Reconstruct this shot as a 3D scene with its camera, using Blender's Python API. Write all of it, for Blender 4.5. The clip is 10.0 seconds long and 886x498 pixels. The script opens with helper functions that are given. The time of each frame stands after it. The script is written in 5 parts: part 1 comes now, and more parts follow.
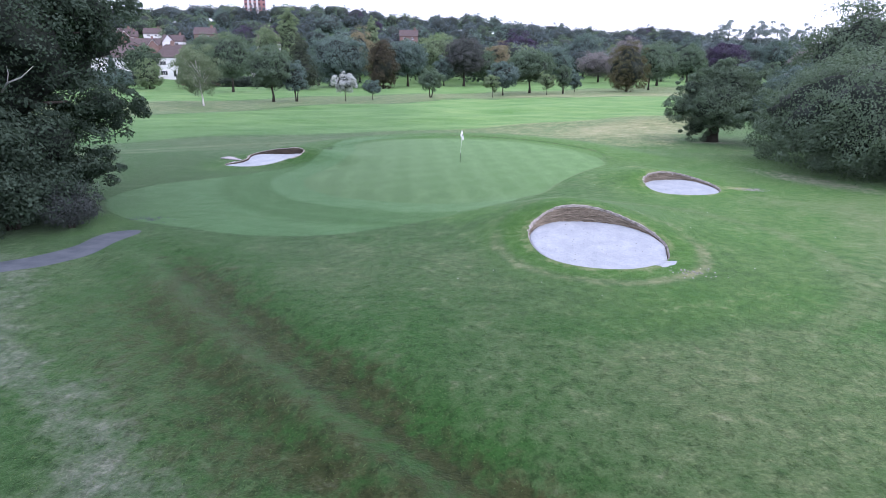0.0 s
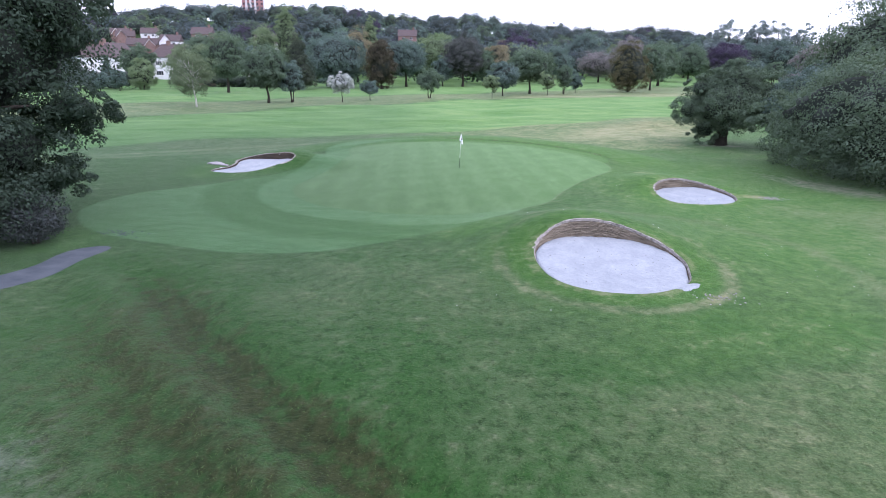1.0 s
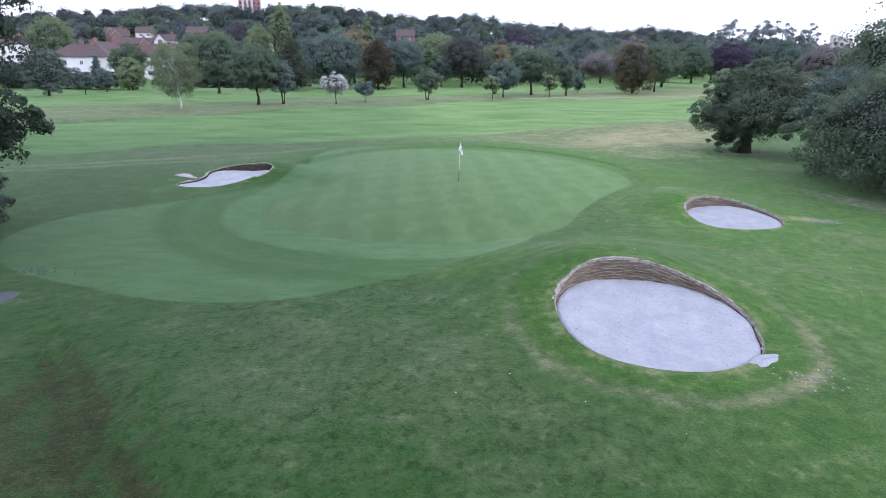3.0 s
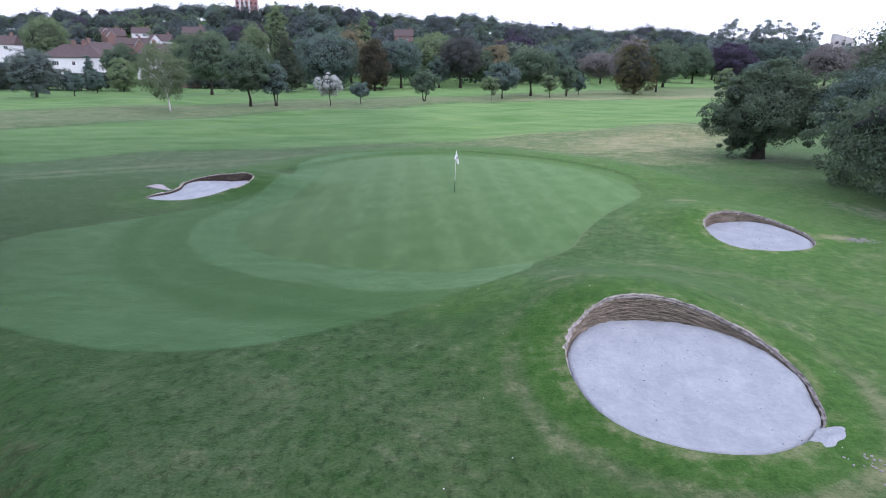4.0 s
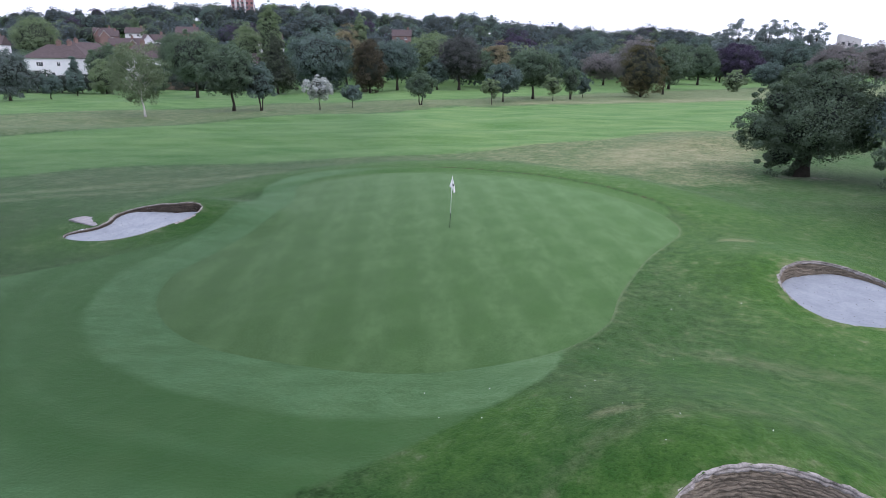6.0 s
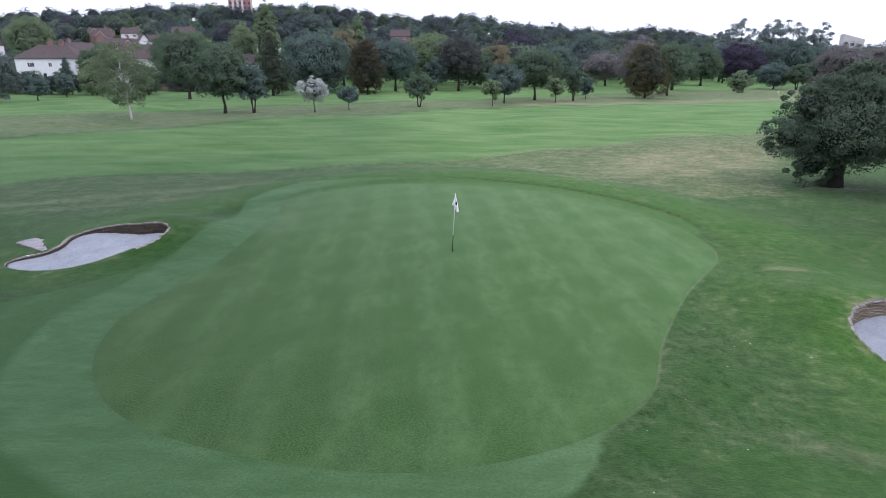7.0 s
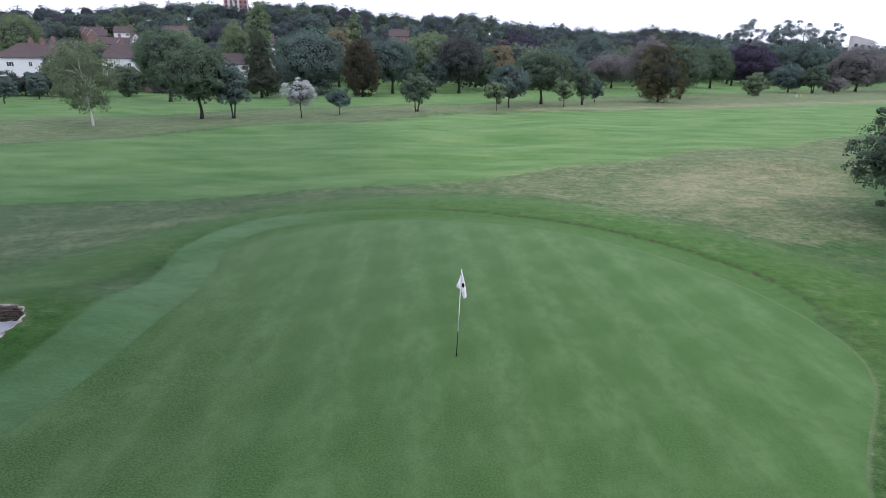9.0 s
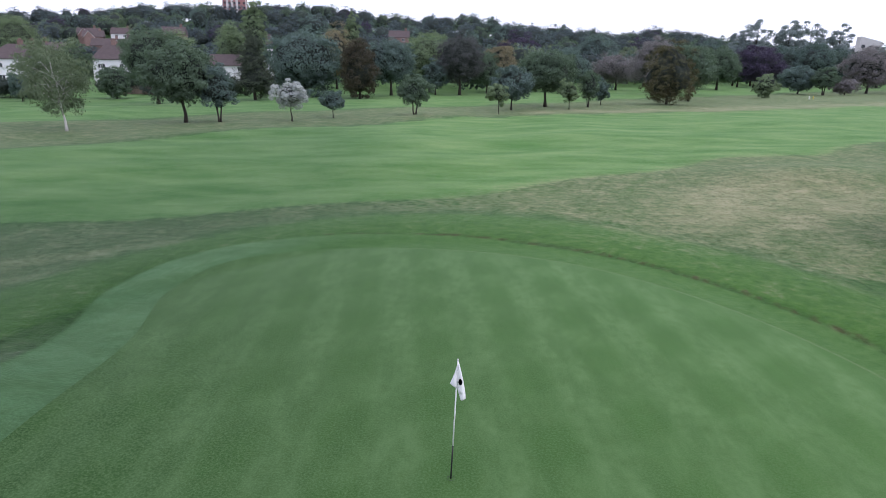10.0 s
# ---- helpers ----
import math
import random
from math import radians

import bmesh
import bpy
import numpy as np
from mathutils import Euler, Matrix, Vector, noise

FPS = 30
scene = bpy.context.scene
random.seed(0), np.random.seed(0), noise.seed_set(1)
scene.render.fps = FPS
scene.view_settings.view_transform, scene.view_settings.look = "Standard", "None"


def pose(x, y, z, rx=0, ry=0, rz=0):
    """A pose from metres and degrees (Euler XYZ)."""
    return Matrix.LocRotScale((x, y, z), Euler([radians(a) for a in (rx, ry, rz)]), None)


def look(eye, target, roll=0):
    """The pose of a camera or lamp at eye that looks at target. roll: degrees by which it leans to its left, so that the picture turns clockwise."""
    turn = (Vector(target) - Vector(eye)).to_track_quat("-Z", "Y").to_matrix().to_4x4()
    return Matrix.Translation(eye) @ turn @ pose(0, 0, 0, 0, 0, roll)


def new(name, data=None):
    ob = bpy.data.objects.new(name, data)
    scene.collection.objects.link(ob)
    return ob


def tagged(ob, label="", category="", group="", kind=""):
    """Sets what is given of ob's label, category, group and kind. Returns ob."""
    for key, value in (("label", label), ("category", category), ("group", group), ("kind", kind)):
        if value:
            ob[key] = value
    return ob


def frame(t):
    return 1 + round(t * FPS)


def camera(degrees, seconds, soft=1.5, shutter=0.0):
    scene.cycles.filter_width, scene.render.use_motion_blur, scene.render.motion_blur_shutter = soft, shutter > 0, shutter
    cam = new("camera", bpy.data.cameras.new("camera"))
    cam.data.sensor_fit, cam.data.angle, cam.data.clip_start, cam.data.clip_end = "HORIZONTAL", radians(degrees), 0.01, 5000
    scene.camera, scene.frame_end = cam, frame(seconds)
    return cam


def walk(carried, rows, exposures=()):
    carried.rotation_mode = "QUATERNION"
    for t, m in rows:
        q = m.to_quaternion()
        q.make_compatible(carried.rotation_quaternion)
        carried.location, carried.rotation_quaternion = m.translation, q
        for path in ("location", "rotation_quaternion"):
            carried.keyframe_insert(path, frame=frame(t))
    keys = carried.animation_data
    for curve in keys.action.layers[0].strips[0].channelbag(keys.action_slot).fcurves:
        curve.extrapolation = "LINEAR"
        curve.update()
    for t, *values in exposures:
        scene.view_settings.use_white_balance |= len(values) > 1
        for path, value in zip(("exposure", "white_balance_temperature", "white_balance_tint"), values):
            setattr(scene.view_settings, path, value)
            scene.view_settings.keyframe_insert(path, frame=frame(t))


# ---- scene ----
cam = camera(73.3, 10.0, soft=0.8)
PATH = [
    (0, (-0.14, -39.726, 6.334), (-0.187, -37.817, 5.737), 0.3),
    (0.5, (-0.131, -38.717, 6.334), (-0.176, -36.809, 5.737), 0.4),
    (1, (-0.14, -37.654, 6.36), (-0.184, -35.746, 5.763), 0.3),
    (1.5, (-0.164, -36.535, 6.306), (-0.206, -34.626, 5.711), 0.5),
    (2, (-0.177, -35.4, 6.331), (-0.219, -33.492, 5.734), 0.4),
    (2.5, (-0.192, -34.291, 6.308), (-0.233, -32.382, 5.712), 0.4),
    (4, (0.018, -30.344, 6.384), (-0.019, -28.435, 5.788), 0.3),
    (4.5, (0.109, -28.848, 6.496), (0.073, -26.939, 5.899), 0.3),
    (5, (0.196, -27.248, 6.569), (0.159, -25.34, 5.972), 0.2),
    (5.5, (0.196, -25.65, 6.548), (0.16, -23.741, 5.952), 0.3),
    (7, (-0.003, -20.759, 6.534), (-0.034, -18.85, 5.941), 0.3),
    (7.5, (-0.029, -18.894, 6.592), (-0.059, -16.984, 5.999), 0.6),
    (8, (-0.091, -16.878, 6.546), (-0.121, -14.967, 5.954), 0.4),
    (8.5, (-0.143, -14.837, 6.58), (-0.172, -12.927, 5.989), 0.5),
    (9, (-0.154, -12.746, 6.581), (-0.182, -10.836, 5.99), 0.5),
    (9.5, (-0.103, -10.498, 6.526), (-0.132, -8.587, 5.937), 0.5),
    (10, (-0.027, -8.195, 6.424), (-0.058, -6.283, 5.838), 0.5),
]
walk(cam, [(t, look(e, g, r)) for t, e, g, r in PATH], exposures=[(0, 0.80, 5980, 24), (2.5, 0.62, 5990, 24), (5, 0.29, 6090, 21), (7.5, 0.17, 6170, 20), (10, 0.12, 6170, 20)])

# ---- sky and light ----
world = bpy.data.worlds.new("overcast_evening")
scene.world = world
world.use_nodes = True
wn, wl = world.node_tree.nodes, world.node_tree.links
sky = wn.new("ShaderNodeTexSky")
sky.sky_type = "NISHITA"
sky.sun_disc = False
sky.sun_elevation, sky.sun_rotation = radians(47), radians(117)
sky.dust_density, sky.air_density = 3.0, 1.0
dim = wn.new("ShaderNodeMix")
dim.data_type, dim.blend_type = "RGBA", "MULTIPLY"
dim.inputs[0].default_value = 1.0
dim.inputs[7].default_value = (0.12, 0.12, 0.12, 1)
wl.new(sky.outputs[0], dim.inputs[6])
cloud_noise = wn.new("ShaderNodeTexNoise")
cloud_noise.inputs["Scale"].default_value = 2.2
cloud_noise.inputs["Detail"].default_value = 5
cloud_ramp = wn.new("ShaderNodeValToRGB")
cloud_ramp.color_ramp.elements[0].position, cloud_ramp.color_ramp.elements[0].color = 0.3, (0.86, 0.92, 1.06, 1)
cloud_ramp.color_ramp.elements[1].position, cloud_ramp.color_ramp.elements[1].color = 0.75, (0.95, 0.98, 1.08, 1)
wl.new(cloud_noise.outputs["Fac"], cloud_ramp.inputs[0])
cover = wn.new("ShaderNodeMix")
cover.data_type = "RGBA"
cover.inputs[0].default_value = 0.88
wl.new(dim.outputs[2], cover.inputs[6])
wl.new(cloud_ramp.outputs[0], cover.inputs[7])
wl.new(cover.outputs[2], wn["Background"].inputs[0])
wn["Background"].inputs[1].default_value = 1.3
sun_data = bpy.data.lights.new("sun", "SUN")
sun_data.energy, sun_data.angle, sun_data.color = 0.9, radians(40), (1.0, 0.95, 0.88)
sun = new("sun", sun_data)
sun.matrix_world = look((70, -35, 85), (0, 0, 0))


# ---- materials ----
def material(name, rough=0.8, spec=0.3, metal=0.0):
    m = bpy.data.materials.new(name)
    m.use_nodes = True
    b = m.node_tree.nodes["Principled BSDF"]
    b.inputs["Roughness"].default_value = rough
    b.inputs["Specular IOR Level"].default_value = spec
    b.inputs["Metallic"].default_value = metal
    return m, m.node_tree.nodes, m.node_tree.links, b


def n_noise(N, L, scale, detail=4.0, rough=0.6, coords=None, stretch=None):
    n = N.new("ShaderNodeTexNoise")
    n.inputs["Scale"].default_value, n.inputs["Detail"].default_value, n.inputs["Roughness"].default_value = scale, detail, rough
    if coords is None:
        g = N.new("ShaderNodeTexCoord")
        coords = g.outputs["Object"]
    if stretch:
        mp = N.new("ShaderNodeMapping")
        mp.inputs["Scale"].default_value = stretch[:3]
        if len(stretch) > 3:
            mp.inputs["Rotation"].default_value = (0, 0, radians(stretch[3]))
        L.new(coords, mp.inputs[0])
        coords = mp.outputs[0]
    L.new(coords, n.inputs["Vector"])
    return n.outputs["Fac"]


def n_ramp(N, L, fac, stops):
    r = N.new("ShaderNodeValToRGB")
    e = r.color_ramp.elements
    while len(e) < len(stops):
        e.new(0.5)
    for el, (p, c) in zip(e, stops):
        el.position = p
        el.color = (c, c, c, 1) if isinstance(c, (int, float)) else (*c, 1)
    L.new(fac, r.inputs[0])
    return r.outputs[0]


def n_mix(N, L, fac, a, b, mode="MIX"):
    m = N.new("ShaderNodeMix")
    m.data_type, m.blend_type = "RGBA", mode
    for sock, v in ((m.inputs[0], fac), (m.inputs[6], a), (m.inputs[7], b)):
        if isinstance(v, (int, float)):
            sock.default_value = v
        elif isinstance(v, tuple):
            sock.default_value = (*v, 1)
        else:
            L.new(v, sock)
    return m.outputs[2]


def n_math(N, L, op, a, b=0.0, clamp=False):
    m = N.new("ShaderNodeMath")
    m.operation, m.use_clamp = op, clamp
    for sock, v in ((m.inputs[0], a), (m.inputs[1], b)):
        if isinstance(v, (int, float)):
            sock.default_value = v
        else:
            L.new(v, sock)
    return m.outputs[0]


def n_attr(N, name):
    a = N.new("ShaderNodeAttribute")
    a.attribute_name = name
    return a.outputs["Fac"]


def n_bump(N, L, b, height, strength, distance):
    bp = N.new("ShaderNodeBump")
    bp.inputs["Strength"].default_value, bp.inputs["Distance"].default_value = strength, distance
    L.new(height, bp.inputs["Height"])
    L.new(bp.outputs[0], b.inputs["Normal"])


def grain_material(name, a, b_, scale, rough=0.8, bump=0.3, dist=0.01, fine=6.0, stretch=None):
    """A surface that varies between two colours at two scales, with fine relief."""
    m, N, L, b = material(name, rough)
    big = n_noise(N, L, scale, 5, 0.6, None, stretch)
    small = n_noise(N, L, scale * fine, 4, 0.7, None, stretch)
    mixed = n_math(N, L, "ADD", n_math(N, L, "MULTIPLY", big, 0.6), n_math(N, L, "MULTIPLY", small, 0.4))
    L.new(n_ramp(N, L, mixed, [(0.32, a), (0.68, b_)]), b.inputs["Base Color"])
    if bump:
        n_bump(N, L, b, small, bump, dist)
    return m


def leaf_material(name, dark, light, rough=0.68):
    """Leaves: colour varies from leaf to leaf, tree to tree and in large soft patches."""
    m, N, L, b = material(name, rough, 0.16)
    geo = N.new("ShaderNodeNewGeometry")
    patch, sprig = n_noise(N, L, 0.45, 3), n_noise(N, L, 1.9, 3)
    f = n_math(N, L, "ADD", n_math(N, L, "MULTIPLY", geo.outputs["Random Per Island"], 0.14), n_math(N, L, "ADD", n_math(N, L, "MULTIPLY", patch, 0.40), n_math(N, L, "MULTIPLY", sprig, 0.46)))
    L.new(n_ramp(N, L, f, [(0.27, dark), (0.73, light)]), b.inputs["Base Color"])
    tr = N.new("ShaderNodeBsdfTranslucent")
    tr.inputs[0].default_value = (light[0] * 1.1, light[1] * 1.2, light[2] * 0.7, 1)
    ms = N.new("ShaderNodeMixShader")
    ms.inputs[0].default_value = 0.22
    L.new(b.outputs[0], ms.inputs[1])
    L.new(tr.outputs[0], ms.inputs[2])
    L.new(ms.outputs[0], N["Material Output"].inputs[0])
    return m


def grass_material(kind):
    """Turf. The mown zones come from distances to the mowing lines, which the ground carries."""
    m, N, L, b = material("turf_" + kind, 0.88, 0.10)
    b.inputs["Sheen Weight"].default_value, b.inputs["Sheen Roughness"].default_value = (0.24 if kind == "green" else 0.15), 0.30
    b.inputs["Sheen Tint"].default_value = (0.68, 0.95, 0.62, 1)
    co = N.new("ShaderNodeTexCoord").outputs["Object"]
    fine = n_noise(N, L, 24 if kind == "green" else 17, 4, 0.75, co)
    mid = n_noise(N, L, 3.0, 5, 0.65, co)
    big = n_noise(N, L, 0.22, 4, 0.55, co)
    soft = n_noise(N, L, 0.75, 5, 0.6, co)
    if kind == "green":
        soft = n_noise(N, L, 0.95, 6, 0.68, co, (1.5, 0.6, 1, -5))
        base = n_mix(N, L, n_ramp(N, L, big, [(0.3, 0), (0.7, 1)]), (0.040, 0.106, 0.027), (0.054, 0.124, 0.038))
        # two crossing sets of faint mowing stripes, broken up by growth
        for ang, w, share in ((-5, 0.165, 0.72), (63, 0.14, 0.42)):
            mp = N.new("ShaderNodeMapping")
            mp.inputs["Rotation"].default_value = (0, 0, radians(ang))
            L.new(co, mp.inputs[0])
            wv = N.new("ShaderNodeTexWave")
            wv.inputs["Scale"].default_value = w
            wv.inputs["Distortion"].default_value = 0.5
            wv.inputs["Detail"].default_value = 3.0
            wv.inputs["Detail Scale"].default_value = 0.35
            L.new(mp.outputs[0], wv.inputs["Vector"])
            amount = n_math(N, L, "MULTIPLY", n_ramp(N, L, wv.outputs["Fac"], [(0.25, 0.0), (0.75, share)]), n_ramp(N, L, soft, [(0.3, 0.6), (0.7, 1.0)]))
            base = n_mix(N, L, amount, base, (0.090, 0.172, 0.072))
        base = n_mix(N, L, n_ramp(N, L, soft, [(0.40, 0.5), (0.60, 0.0)]), base, (0.040, 0.104, 0.027))
        base = n_mix(N, L, n_ramp(N, L, mid, [(0.45, 0.0), (0.7, 0.6)]), base, (0.046, 0.104, 0.028))
        # the light's fall from bright east to dim west, multiplied into the colour
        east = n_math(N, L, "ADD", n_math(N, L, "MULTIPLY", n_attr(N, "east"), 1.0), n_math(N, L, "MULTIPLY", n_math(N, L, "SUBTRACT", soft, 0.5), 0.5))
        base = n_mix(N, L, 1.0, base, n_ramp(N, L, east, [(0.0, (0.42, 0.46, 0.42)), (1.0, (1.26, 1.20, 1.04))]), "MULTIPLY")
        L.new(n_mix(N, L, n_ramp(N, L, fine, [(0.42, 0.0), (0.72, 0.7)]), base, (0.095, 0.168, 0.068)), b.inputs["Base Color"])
        n_bump(N, L, b, fine, 0.5, 0.012)
        return m
    straw = n_noise(N, L, 7.0, 5, 0.8, co, (1, 2.2, 1, 25))
    rough_c = n_mix(N, L, n_ramp(N, L, mid, [(0.3, 0), (0.75, 1)]), (0.029, 0.070, 0.021), (0.072, 0.124, 0.052))
    rough_c = n_mix(N, L, n_ramp(N, L, big, [(0.4, 0), (0.65, 0.7)]), rough_c, (0.027, 0.092, 0.017))
    rough_c = n_mix(N, L, n_ramp(N, L, soft, [(0.45, 0), (0.7, 0.6)]), rough_c, (0.072, 0.116, 0.056))
    lush = n_mix(N, L, n_ramp(N, L, mid, [(0.3, 0), (0.75, 1)]), (0.024, 0.080, 0.012), (0.061, 0.136, 0.031))
    lush = n_mix(N, L, n_ramp(N, L, soft, [(0.45, 0), (0.7, 0.5)]), lush, (0.066, 0.128, 0.042))
    fair = n_mix(N, L, n_ramp(N, L, n_noise(N, L, 0.13, 7, 0.62, co, (1, 2.6, 1, -10)), [(0.36, 0), (0.64, 1)]), (0.046, 0.130, 0.028), (0.118, 0.206, 0.078))
    dry = n_mix(N, L, n_ramp(N, L, n_noise(N, L, 0.4, 9, 0.74, co, (1, 1.9, 1, -14)), [(0.34, 0), (0.68, 1)]), (0.112, 0.142, 0.072), (0.262, 0.250, 0.176))
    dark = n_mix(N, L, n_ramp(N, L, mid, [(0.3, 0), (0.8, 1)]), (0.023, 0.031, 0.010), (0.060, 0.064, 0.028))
    bare = n_mix(N, L, n_ramp(N, L, mid, [(0.35, 0), (0.7, 1)]), (0.100, 0.120, 0.092), (0.195, 0.190, 0.175))
    pale = n_mix(N, L, n_ramp(N, L, n_noise(N, L, 1.6, 7, 0.75, co, (1, 1.8, 1, 30)), [(0.36, 0), (0.66, 1)]), (0.054, 0.092, 0.042), (0.125, 0.150, 0.088))
    rag = n_math(N, L, "ADD", n_math(N, L, "MULTIPLY", n_math(N, L, "SUBTRACT", mid, 0.5), 1.1), n_math(N, L, "MULTIPLY", n_math(N, L, "SUBTRACT", soft, 0.5), 0.9))

    def zone(name, lo, hi):
        v = n_math(N, L, "ADD", n_attr(N, name), rag)
        return n_ramp(N, L, v, [(lo, 0), (hi, 1)])
    # the fringe mown in bands that follow the green
    dg = n_attr(N, "d_green")
    wob = n_math(N, L, "ADD", n_math(N, L, "MULTIPLY", dg, 0.1), n_math(N, L, "MULTIPLY", n_math(N, L, "SUBTRACT", big, 0.5), 0.06))
    band = n_ramp(N, L, wob, [(0.0, 1.0), (0.165, 1.0), (0.19, 0.0), (0.30, 0.15), (0.32, 0.45), (0.36, 0.05), (0.41, 0.1), (0.47, 0.85)])
    apron = n_mix(N, L, band, (0.046, 0.116, 0.036), (0.108, 0.200, 0.102))
    apron = n_mix(N, L, n_ramp(N, L, mid, [(0.35, 0), (0.8, 0.4)]), apron, (0.050, 0.098, 0.034))
    apron = n_mix(N, L, n_ramp(N, L, soft, [(0.45, 0), (0.7, 0.3)]), apron, (0.088, 0.150, 0.075))
    col = n_mix(N, L, zone("lush", 0.15, 0.95), rough_c, lush)
    col = n_mix(N, L, zone("pale", 0.05, 1.05), col, pale)
    col = n_mix(N, L, zone("fairway", 0.35, 0.65), col, fair)
    col = n_mix(N, L, zone("dry", 0.15, 1.0), col, dry)
    tuft = n_noise(N, L, 2.2, 6, 0.75, co, (1.0, 0.5, 1, -38))
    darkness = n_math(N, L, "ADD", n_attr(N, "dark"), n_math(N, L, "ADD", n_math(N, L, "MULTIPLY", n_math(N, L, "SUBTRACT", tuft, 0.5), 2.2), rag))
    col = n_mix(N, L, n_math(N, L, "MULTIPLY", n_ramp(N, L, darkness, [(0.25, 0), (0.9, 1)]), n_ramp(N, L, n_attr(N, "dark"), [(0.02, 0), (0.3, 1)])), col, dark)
    col = n_mix(N, L, zone("bare", 0.2, 1.0), col, bare)
    thin = n_math(N, L, "MULTIPLY", n_ramp(N, L, straw, [(0.49, 0.0), (0.68, 0.95)]), n_ramp(N, L, n_math(N, L, "SUBTRACT", n_attr(N, "pale"), n_attr(N, "lush")), [(0.0, 0.3), (0.5, 1.0)]))
    col = n_mix(N, L, thin, col, n_mix(N, L, 1.0, col, (1.6, 1.42, 1.45), "MULTIPLY"))
    col = n_mix(N, L, n_ramp(N, L, fine, [(0.37, 1.0), (0.54, 0.0)]), col, n_mix(N, L, 1.0, col, (0.66, 0.70, 0.64), "MULTIPLY"))
    clod = n_math(N, L, "MULTIPLY", n_ramp(N, L, n_noise(N, L, 4.2, 6, 0.74, co, (1.0, 0.7, 1, -35)), [(0.38, 1.0), (0.50, 0.0)]), n_ramp(N, L, n_math(N, L, "ADD", n_attr(N, "lush"), n_attr(N, "fairway")), [(0.0, 0.75), (0.7, 0.12)]))
    col = n_mix(N, L, clod, col, n_mix(N, L, 1.0, col, (0.40, 0.46, 0.38), "MULTIPLY"))
    apron = n_mix(N, L, n_ramp(N, L, n_noise(N, L, 0.9, 6, 0.7, co, (0.6, 1.5, 1, 35)), [(0.40, 0.55), (0.60, 0.0)]), apron, (0.050, 0.108, 0.038))
    apron = n_mix(N, L, n_ramp(N, L, dg, [(0.0, 0.14), (0.07, 0.10), (0.16, 0.0)]), apron, (0.022, 0.052, 0.014))
    apron = n_mix(N, L, n_ramp(N, L, fine, [(0.38, 0.5), (0.56, 0.0)]), apron, (0.046, 0.100, 0.036))
    apron = n_mix(N, L, n_math(N, L, "MULTIPLY", n_attr(N, "back"), 0.85), apron, n_mix(N, L, n_ramp(N, L, mid, [(0.35, 0), (0.75, 1)]), (0.036, 0.096, 0.022), (0.062, 0.130, 0.040)))
    edge = n_math(N, L, "ADD", n_math(N, L, "MULTIPLY", n_attr(N, "d_apron"), -4.0), n_math(N, L, "MULTIPLY", rag, 0.5))
    col = n_mix(N, L, n_ramp(N, L, n_math(N, L, "ADD", edge, 0.5), [(0.2, 0), (0.8, 1)]), col, apron)
    # the pale cut edge beside the green
    cut = n_math(N, L, "MULTIPLY", n_ramp(N, L, dg, [(0.0, 0.45), (0.05, 0.42), (0.10, 0.0)]), n_ramp(N, L, n_attr(N, "east"), [(0.45, 0), (0.62, 1)]))
    col = n_mix(N, L, cut, col, (0.115, 0.165, 0.090))
    # the same east-west light painted over the rough and the fringe
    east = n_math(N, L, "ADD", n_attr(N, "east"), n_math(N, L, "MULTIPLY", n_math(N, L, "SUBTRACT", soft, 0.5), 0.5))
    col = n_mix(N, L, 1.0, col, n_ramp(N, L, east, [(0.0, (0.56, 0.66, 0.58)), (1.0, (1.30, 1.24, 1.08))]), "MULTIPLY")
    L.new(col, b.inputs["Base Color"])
    n_bump(N, L, b, n_math(N, L, "ADD", fine, n_math(N, L, "MULTIPLY", mid, 1.1)), 0.7, 0.035)
    return m


TURF = grass_material("rough")
GREEN = grass_material("green")
SAND = grain_material("bunker_sand", (0.225, 0.255, 0.292), (0.350, 0.378, 0.412), 1.4, 0.95, 1.0, 0.05, 7)
SOD = grain_material("stacked_turf", (0.070, 0.060, 0.044), (0.32, 0.275, 0.215), 2.2, 0.95, 1.0, 0.03, 9, (1, 1, 7))
SOIL = grain_material("dark_turf_face", (0.030, 0.026, 0.022), (0.115, 0.095, 0.075), 2.5, 0.95, 0.8, 0.02, 7, (1, 1, 3))
LIP = grain_material("dry_turf_lip", (0.085, 0.080, 0.066), (0.46, 0.43, 0.41), 7, 0.95, 0.7, 0.02, 5)
TARMAC = grain_material("tarmac", (0.040, 0.050, 0.064), (0.092, 0.106, 0.124), 1.5, 0.9, 0.4, 0.01, 20)
BARK = grain_material("bark", (0.022, 0.020, 0.017), (0.075, 0.066, 0.055), 5, 0.95, 0.8, 0.03, 4, (1, 1, 0.25))
DEADWOOD = grain_material("dead_wood", (0.28, 0.27, 0.27), (0.5, 0.49, 0.48), 4, 0.9, 0.3, 0.01)
BIRCH_BARK = grain_material("birch_bark", (0.30, 0.28, 0.27), (0.80, 0.78, 0.76), 3, 0.8, 0.4, 0.01, 3, (1, 1, 3))
WHITE_WALL = grain_material("white_render", (0.68, 0.69, 0.72), (0.80, 0.80, 0.82), 0.8, 0.85, 0.15, 0.01)
CREAM_WALL = grain_material("cream_render", (0.55, 0.45, 0.27), (0.66, 0.55, 0.35), 0.8, 0.85, 0.15, 0.01)
TOWER_BRICK = grain_material("tower_brick", (0.26, 0.115, 0.115), (0.36, 0.18, 0.175), 0.5, 0.9, 0.1, 0.01)
BRICK_RED = grain_material("red_brick", (0.17, 0.110, 0.098), (0.27, 0.185, 0.165), 0.7, 0.9, 0.2, 0.01)
